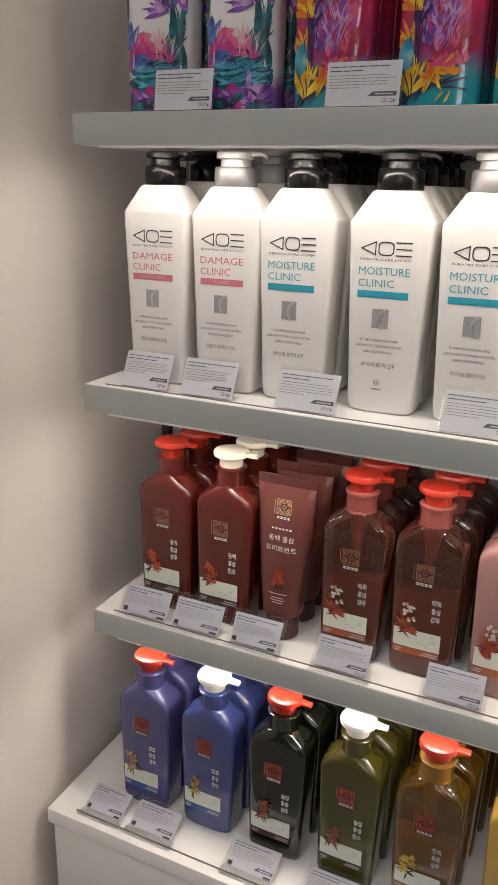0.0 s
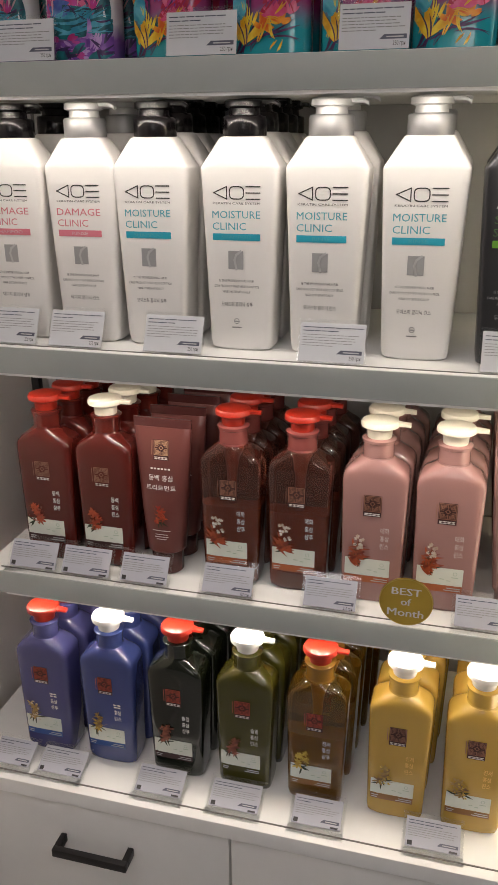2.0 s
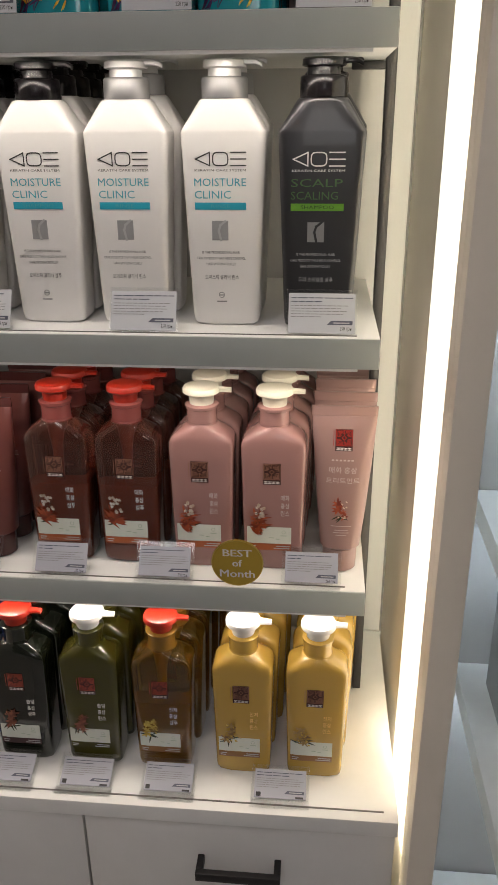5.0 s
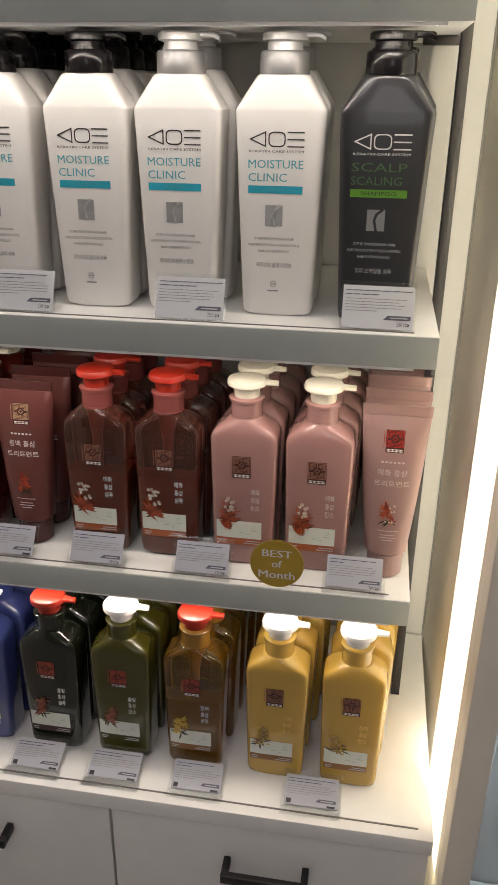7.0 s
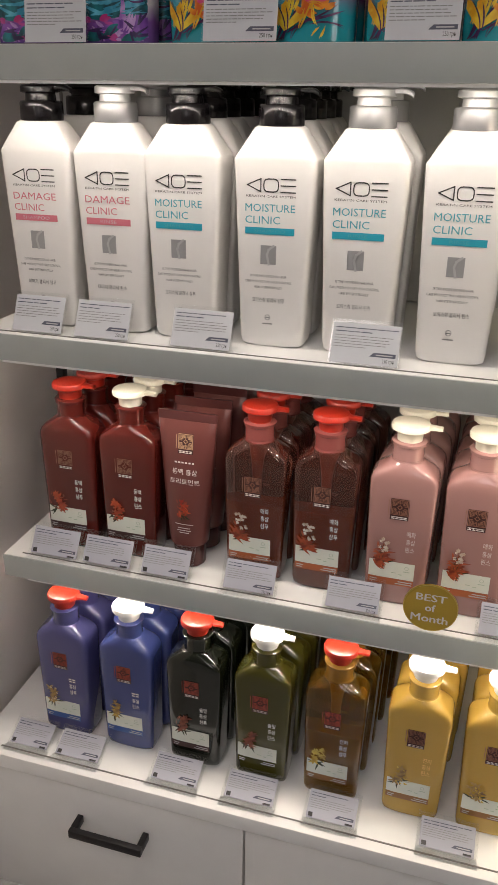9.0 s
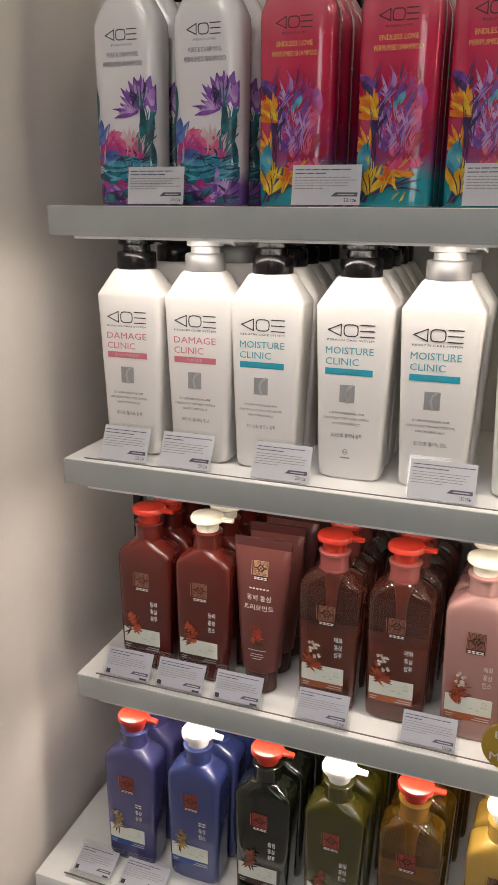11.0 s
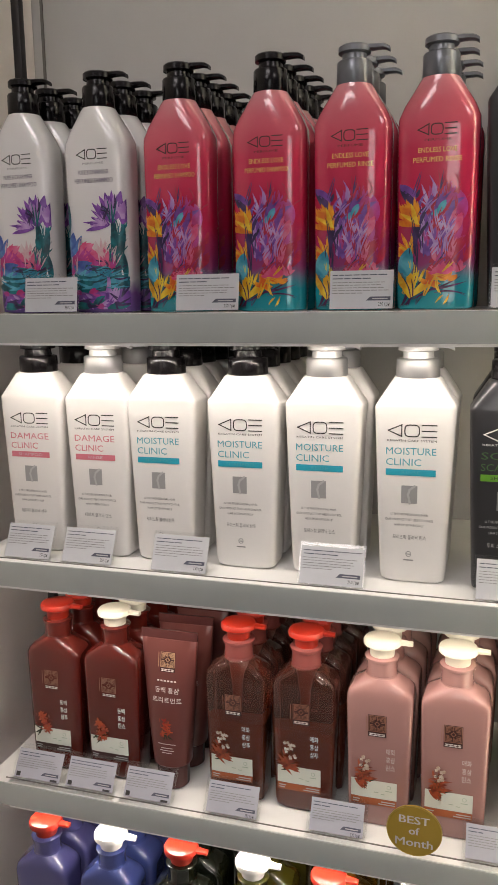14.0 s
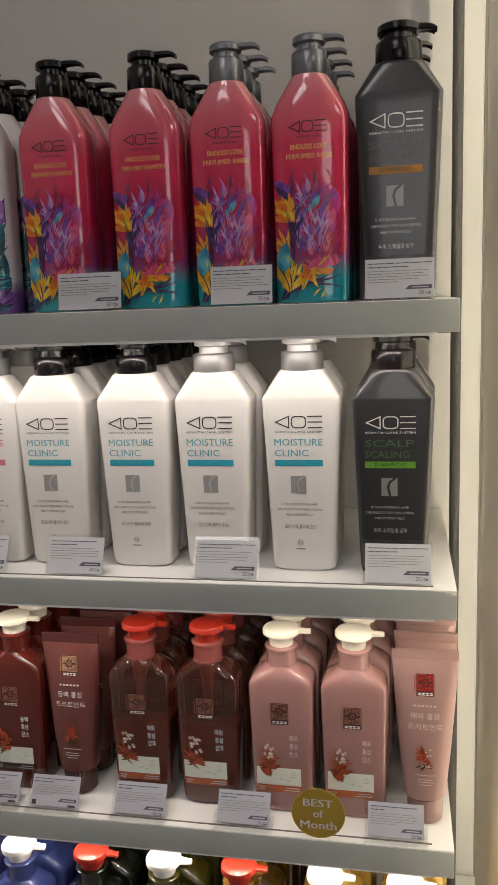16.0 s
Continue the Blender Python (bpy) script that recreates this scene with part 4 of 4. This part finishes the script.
        paint("crane_print", M_P_ORANGE, fan(-0.006, 0.026, 0.012, 0.005, -10, 150, 4) + fan(0.012, 0.028, 0.011, 0.004, 20, 160, 4))
        paint("blue_print", M_P_CYAN, [(-0.033, 0.036, 0.024, 0.014, 52, 0.25), (-0.026, 0.032, 0.022, 0.012, 76, 0.2), (-0.004, 0.088, 0.016, 0.009, 18, 0.3), (0.002, 0.092, 0.011, 0.006, 50, 0)])
        paint("rose_print", M_P_PINK, fan(0.006, 0.034, 0.012, 0.006, 10, 170, 6) + fan(0.020, 0.036, 0.010, 0.005, 30, 150, 4))
        wisps("shade_print", M_P_DARK, 12, -0.033, 0.004, 0.004, 0.112, 35, 120, 0.008, 0.026)
        wisps("shade_print", M_P_CRIM, 26, -0.006, 0.031, 0.036, 0.112, 40, 100, 0.008, 0.022)
        wisps("glint_print", M_P_LILAC, 12, -0.014, 0.012, 0.050, 0.104, 50, 110)
        wisps("glint_print", M_P_YELLOW, 12, -0.030, 0.012, 0.006, 0.040, 20, 140)
    add_pump(e, 0.2115, 0.0166, 0, collar_m, head_m, 0.0225, 0.0335, 0.0058)
    return e


def graphite_bottle():
    e = keratin_bottle("dark graphite pump bottle with amber bar on the top shelf", True, "SCALP", M_INKDIM, M_AMBERINK, "SHAMPOO", "두피 스케일링 샴푸", M_BLACK, M_BLACK, "SCALING", 5)
    e["group"] = "dark pump bottles"
    return e


def row_of(e, x, y, z, deep, pitch, skew=0.0, seed=1, turn=0.0, size=(1, 1, 1)):
    """The bottle itself in front and its like behind it, one behind the other."""
    rnd = random.Random(seed)
    e.matrix_basis = pose(x, y, z, 0, 0, turn)
    e.scale = size
    for i in range(1, deep):
        m = pose(x + skew * i + rnd.uniform(-0.0015, 0.0015), y + pitch * i + rnd.uniform(-0.001, 0.001), z, 0, 0, turn + rnd.uniform(-2.5, 2.5))
        copy_thing(e, m @ Matrix.Diagonal((*size, 1)))


# top shelf
WHITE_L = "white pump bottle printed with purple and teal flowers"
PINK_L = "pink to teal pump bottle printed with exotic flowers"
PURE = ("PURE & CHARMING", "PERFUMED SHAMPOO")
LOVE, LOVER = ("ENDLESS LOVE", "PERFUMED SHAMPOO"), ("ENDLESS LOVE", "PERFUMED RINSE")
YT = 0.788
for i, (x, deep) in enumerate(((-0.434, 4), (-0.344, 3))):
    row_of(floral_bottle(WHITE_L, M_FWHITE, True, M_BLACK, M_BLACK, PURE, 5), x, YT, Z4, deep, 0.044, 0.006, 10 + i)
for i, (x, deep) in enumerate(((-0.253, 5), (-0.156, 5))):
    row_of(floral_bottle(PINK_L, M_FPINK, False, M_BLACK, M_BLACK, LOVE, 6), x, YT, Z4, deep, 0.043, 0.001, 20 + i)
for i, (x, deep) in enumerate(((-0.073, 3), (0.008, 4))):
    row_of(floral_bottle(PINK_L + " and grey pump", M_FPINK, False, M_STEELGREY, M_STEELGREY, LOVER, 6), x, YT, Z4, deep, 0.043, 0.001, 30 + i)
row_of(graphite_bottle(), 0.0915, 0.792, Z4, 5, 0.048, 0.0, 40, size=(1.0, 1.0, 1.05))

# second shelf
YK = 0.796
K = [
    (-0.440, "white pump bottle with rose lettering and black pump", "DAMAGE", M_ROSE, M_ROSE, "SHAMPOO", "데미지 클리닉 샴푸", M_BLACK, M_BLACK, 2, 0.075, 0.012),
    (-0.357, "white pump bottle with rose lettering and silver pump", "DAMAGE", M_ROSE, M_ROSE, "RINSE", "데미지 클리닉 린스", M_SILVERHEAD, M_SILVER, 2, 0.080, 0.010),
    (-0.280, "white pump bottle with teal lettering and black pump", "MOISTURE", M_TEAL, M_TEALBAR, "SHAMPOO", "모이스춰 클리닉 샴푸", M_BLACK, M_BLACK, 5, 0.050, 0.0),
    (-0.186, "white pump bottle with teal lettering and black pump", "MOISTURE", M_TEAL, M_TEALBAR, "SHAMPOO", "모이스춰 클리닉 샴푸", M_BLACK, M_BLACK, 5, 0.050, 0.0),
    (-0.100, "white pump bottle with teal lettering and silver pump", "MOISTURE", M_TEAL, M_TEALBAR, "RINSE", "모이스춰 클리닉 린스", M_SILVERHEAD, M_SILVER, 2, 0.051, 0.004),
    (-0.007, "white pump bottle with teal lettering and silver pump", "MOISTURE", M_TEAL, M_TEALBAR, "RINSE", "모이스춰 클리닉 린스", M_SILVERHEAD, M_SILVER, 2, 0.051, 0.002),
]
for i, (x, lab, title, c, bar, use, kor, hm, cm, deep, pitch, skew) in enumerate(K):
    row_of(keratin_bottle(lab, False, title, c, bar, use, kor, hm, cm), x, YK, Z3, deep, pitch, skew, 50 + i, size=(1, 1, 1.022))
row_of(keratin_bottle("dark graphite pump bottle with green bar and black pump", True, "SCALP", M_GREENINK, M_GREENBAR, "SHAMPOO", "두피 스케일링 샴푸", M_BLACK, M_BLACK, "SCALING"), 0.085, 0.788, Z3, 2, 0.056, 0.003, 60, size=(1, 1, 1.022))

# third shelf
YM = 0.7915
CAM, PLUM = ("동백", "홍삼"), ("매화", "홍삼")
G3 = "herbal bottles on the third shelf"
row_of(herbal_bottle("glossy maroon bottle with red pump cap", M_MAROON, M_REDCAP, (*CAM, "샴푸"), M_BLOOM, M_BLOOMR, M_BANDD, M_MAROON, M_EMBLINE, 1, group=G3), -0.432, YM, Z2, 4, 0.046, 0.006, 70)
row_of(herbal_bottle("glossy maroon bottle with cream pump cap", M_MAROON, M_CREAMCAP, (*CAM, "린스"), M_BLOOM, M_BLOOMR, M_BANDD, M_MAROON, M_EMBLINE, 2, group=G3), -0.355, YM, Z2, 4, 0.046, 0.006, 71)
row_of(treatment_tube("dusky mauve treatment tube standing on its cap", M_TUBE, M_TUBECAP, ("동백 홍삼", "트리트먼트"), M_EMB, M_EMBPALE, M_BLOOM, M_BLOOMR, 3, G3, M_INKW), -0.283, 0.786, Z2, 4, 0.046, 0.004, 72)
for i, x in enumerate((-0.200, -0.121)):
    row_of(herbal_bottle("clear rosewood bottle of brown shampoo with red cap", M_AMBERCLEAR, M_REDCAP, (*PLUM, "샴푸"), M_BLOOM, M_BLOOMW, M_BANDO, M_EMB, M_EMBLINE, 4, liquid=M_LIQUID, red_collar=M_NECK, stalks=True, group=G3), x, YM, Z2, 4, 0.046, 0.004, 73 + i)
for i, x in enumerate((-0.037, 0.042)):
    row_of(herbal_bottle("dusty pink bottle with cream pump cap", M_PINK, M_CREAMCAP, (*PLUM, "린스"), M_BLOOM, M_BLOOMW, M_BANDO, M_EMB, M_EMBLINE, 5, stalks=True, group=G3, text_m=M_INKPALE), x, YM - 0.002, Z2, 5, 0.046, 0.003, 75 + i)
row_of(treatment_tube("pale pink treatment tube standing on its cap", M_PINKTUBE, M_PINKTUBE, ("매화 홍삼", "트리트먼트"), M_EMB, M_EMBRED, M_TWIG, M_BLOOMW, 6, G3, M_INKPALE), 0.117, 0.786, Z2, 5, 0.046, 0.001, 77)

# drawer cabinet top
YB = 0.7455
G4 = "herbal bottles on the cabinet top"
B = [
    (-0.438, "slate blue bottle with red pump cap", M_VIOLET, M_REDCAP, ("", "홍삼", "샴푸"), M_BLOOMB, M_BLOOMW, M_BANDB, M_EMB, M_EMBLINER, None, None, 4),
    (-0.350, "deep blue bottle with white pump cap", M_BLUE, M_WHITECAP, ("", "홍삼", "린스"), M_BLOOMB, M_BLOOMY, M_BANDB, M_EMB, M_EMBLINER, None, None, 4),
    (-0.260, "black green bottle with red pump cap", M_PINE, M_REDCAP, ("솔잎", "홍삼", "샴푸"), M_BLOOMR, M_BLOOMR, M_BANDD, M_EMB, M_EMBLINER, None, None, 5),
    (-0.173, "olive green bottle with white pump cap", M_OLIVE, M_WHITECAP, ("솔잎", "홍삼", "린스"), M_BLOOMR, M_BLOOMR, M_OLIVE, M_EMB, M_EMBLINER, None, None, 5),
    (-0.086, "clear honey bottle of amber shampoo with red cap", M_HONEYCLEAR, M_REDCAP, ("진저", "홍삼", "샴푸"), M_BLOOMY, M_BLOOMY, M_BANDY, M_EMB, M_EMBLINER, M_HONEY, M_NECKY, 5),
    (0.010, "mustard yellow bottle with white pump cap", M_YELLOW, M_WHITECAP, ("진저", "홍삼", "린스"), M_BLOOMB, M_BLOOMY, M_BANDY, M_EMB, M_EMBLINE, None, None, 4),
    (0.096, "mustard yellow bottle with white pump cap", M_YELLOW, M_WHITECAP, ("진저", "홍삼", "린스"), M_BLOOMB, M_BLOOMY, M_BANDY, M_EMB, M_EMBLINE, None, None, 4),
]
for i, (x, lab, bm_, cm, lines, pm, am, band, em, lm, liq, col, deep) in enumerate(B):
    tm = M_GOLDINK if bm_ is M_YELLOW else None
    row_of(herbal_bottle(lab, bm_, cm, lines, pm, am, band, em, lm, 20 + i, text_m=tm, liquid=liq, red_collar=col, group=G4), x, YB, COUNTER, deep, 0.047, 0.005, 80 + i)


# ---------- price cards and the round sign ----------
def price_card(name_label, x0, x1, y, z, h, lean, price, holder, group):
    """A printed card in a leaning clear holder; origin at the foot's middle."""
    w = (x1 - x0) / 2
    e = thing("price_tag", name_label, "price tag", group, at=pose((x0 + x1) / 2, y, z))
    flat = lambda x, zz: 0.0
    tilt = pose(0, 0, 0.0012, -lean)
    m = 0.004 if holder else 0.0022
    objs = []
    bm = box(-w - m, w + m, 0.0012, 0.0022, 0.0, h + m + 0.002, 0.0003)
    objs.append(part("holder", bm, M_ACRYL, e, "clear acrylic holder", smooth=0))
    objs.append(part("card", box(-w, w, 0.0002, 0.0010, 0.003 if holder else 0.001, h), M_CARD if holder else M_CARDW, e, smooth=0))
    bm = bmesh.new()
    rnd = random.Random(int((x0 + 1) * 1000) + int(z * 100))
    rows = ((0.885, 0.0009, rnd.uniform(0.5, 0.92)), (0.795, 0.0009, rnd.uniform(-0.4, 0.5)))
    for zz, th, end in rows:
        u = -w * 0.92
        while u < w * end - 0.003:
            du = rnd.uniform(0.004, 0.011)
            add_patch(bm, u, min(u + du, w * 0.93), h * zz - th / 2, h * zz + th / 2, flat, 0.0002, 1, 1)
            u += du + 0.0010
    objs.append(tagged(part("heading", bm, M_INKN, e, smooth=0), kind="stuff"))
    bm = bmesh.new()
    for k in range(5):
        zz = h * (0.695 - 0.068 * k)
        u = -w * 0.92
        while u < w * (rnd.uniform(0.5, 0.9) if k < 4 else -0.1):
            du = rnd.uniform(0.002, 0.007)
            add_patch(bm, u, min(u + du, w * 0.93), zz - 0.00036, zz + 0.00036, flat, 0.0002, 1, 1)
            u += du + 0.0008
    objs.append(tagged(part("print", bm, M_INKG, e, smooth=0), kind="stuff"))
    bar = add_patch(bmesh.new(), w * 0.16, w * 0.93, h * 0.23, h * 0.33, flat, 0.0002, 1, 1)
    for v in bar.verts:
        if v.co.x < w * 0.3 and v.co.z > h * 0.28:
            v.co.x += w * 0.13
    objs.append(part("price_bar", bar, M_INKN, e, smooth=0))
    bm = add_patch(bmesh.new(), w * 0.36, w * 0.84, h * 0.265, h * 0.29, flat, 0.0004, 1, 1)
    objs.append(tagged(part("bar_print", bm, M_INKL, e, smooth=0), kind="stuff"))
    bm = bmesh.new()
    if price:
        add_text(bm, price, w * 0.55, w * 0.90, h * 0.07, h * 0.19, flat, 0.0002)
    else:
        add_patch(bm, w * 0.6, w * 0.90, h * 0.10, h * 0.16, flat, 0.0002, 1, 1)
        add_patch(bm, -w * 0.92, -w * 0.74, h * 0.12, h * 0.26, flat, 0.0002, 1, 1)
    objs.append(tagged(part("price", bm, M_INK, e, smooth=0), kind="stuff"))
    for o in objs:
        o.matrix_basis = tilt
    if holder:
        part("foot", box(-w - m, w + m, -0.010, 0.002, 0.0, 0.0011), M_ACRYL, e, "clear acrylic foot", smooth=0)
    return e


WHITE_TAG = "white printed price card in clear holder on the shelf"
for x0, x1 in ((-0.421, -0.359), (-0.246, -0.180), (-0.088, -0.028), (0.060, 0.123)):
    price_card(WHITE_TAG, x0, x1, 0.744, Z4, 0.037, 8, "250 грн", False, "price tags on the top shelf")
for x0, x1 in ((-0.466, -0.408), (-0.392, -0.331), (-0.283, -0.220), (-0.118, -0.053), (0.057, 0.121)):
    price_card(WHITE_TAG, x0, x1, 0.7395, Z3, 0.040, 26, "250 грн", False, "price tags on the middle shelf")
LEAN_TAG = "grey printed price card leaning back in an acrylic stand"
for x0, x1 in ((-0.470, -0.409), (-0.400, -0.339), (-0.324, -0.266), (-0.222, -0.163), (-0.103, -0.045), (0.061, 0.119)):
    cost = "260 грн" if x0 > 0 else "330 грн" if x0 > -0.23 else ""
    price_card(LEAN_TAG, x0 - 0.004, x1 - 0.004, 0.7370, Z2, 0.036, 33, cost, True, "price tags on the third shelf")
for x0, x1 in ((-0.500, -0.447), (-0.434, -0.374), (-0.301, -0.241), (-0.205, -0.144), (-0.103, -0.045), (0.029, 0.090)):
    price_card(LEAN_TAG, x0 - 0.003, x1 - 0.003, 0.684, COUNTER, 0.036, 64, "", True, "price tags on the cabinet top")

sign = thing("round_sign", "round gold sign with white lettering standing on the shelf", "sign", at=pose(0.0055, 0.7335, Z2))
R = 0.0285
bm = bmesh.new()
bmesh.ops.create_cone(bm, segments=64, radius1=R, radius2=R, depth=0.0012, cap_ends=True, matrix=pose(0, 0, R, 90))
part("disc", bm, M_GOLD, sign)
flat = lambda x, z: -0.0011
bm = add_stroke(bmesh.new(), [((R - 0.0006) * math.cos(radians(a)), R + (R - 0.0006) * math.sin(radians(a))) for a in range(0, 361, 6)], 0.0009, flat, 0.0004)
part("rim", bm, M_GOLDRIM, sign)
bm = bmesh.new()
for k in (-1, 0, 1):
    d, up = 0.00028 * k, 0.0006 + 0.00004 * k
    add_text(bm, "BEST", -0.0155 + d, 0.0155 + d, 0.0370, 0.0455, flat, up)
    add_text(bm, "of", -0.0052 + d, 0.0052 + d, 0.0245, 0.0330, flat, up)
    add_text(bm, "Month", -0.0190 + d, 0.0190 + d, 0.0110, 0.0200, flat, up)
part("lettering", bm, M_INKW, sign, "white lettering")
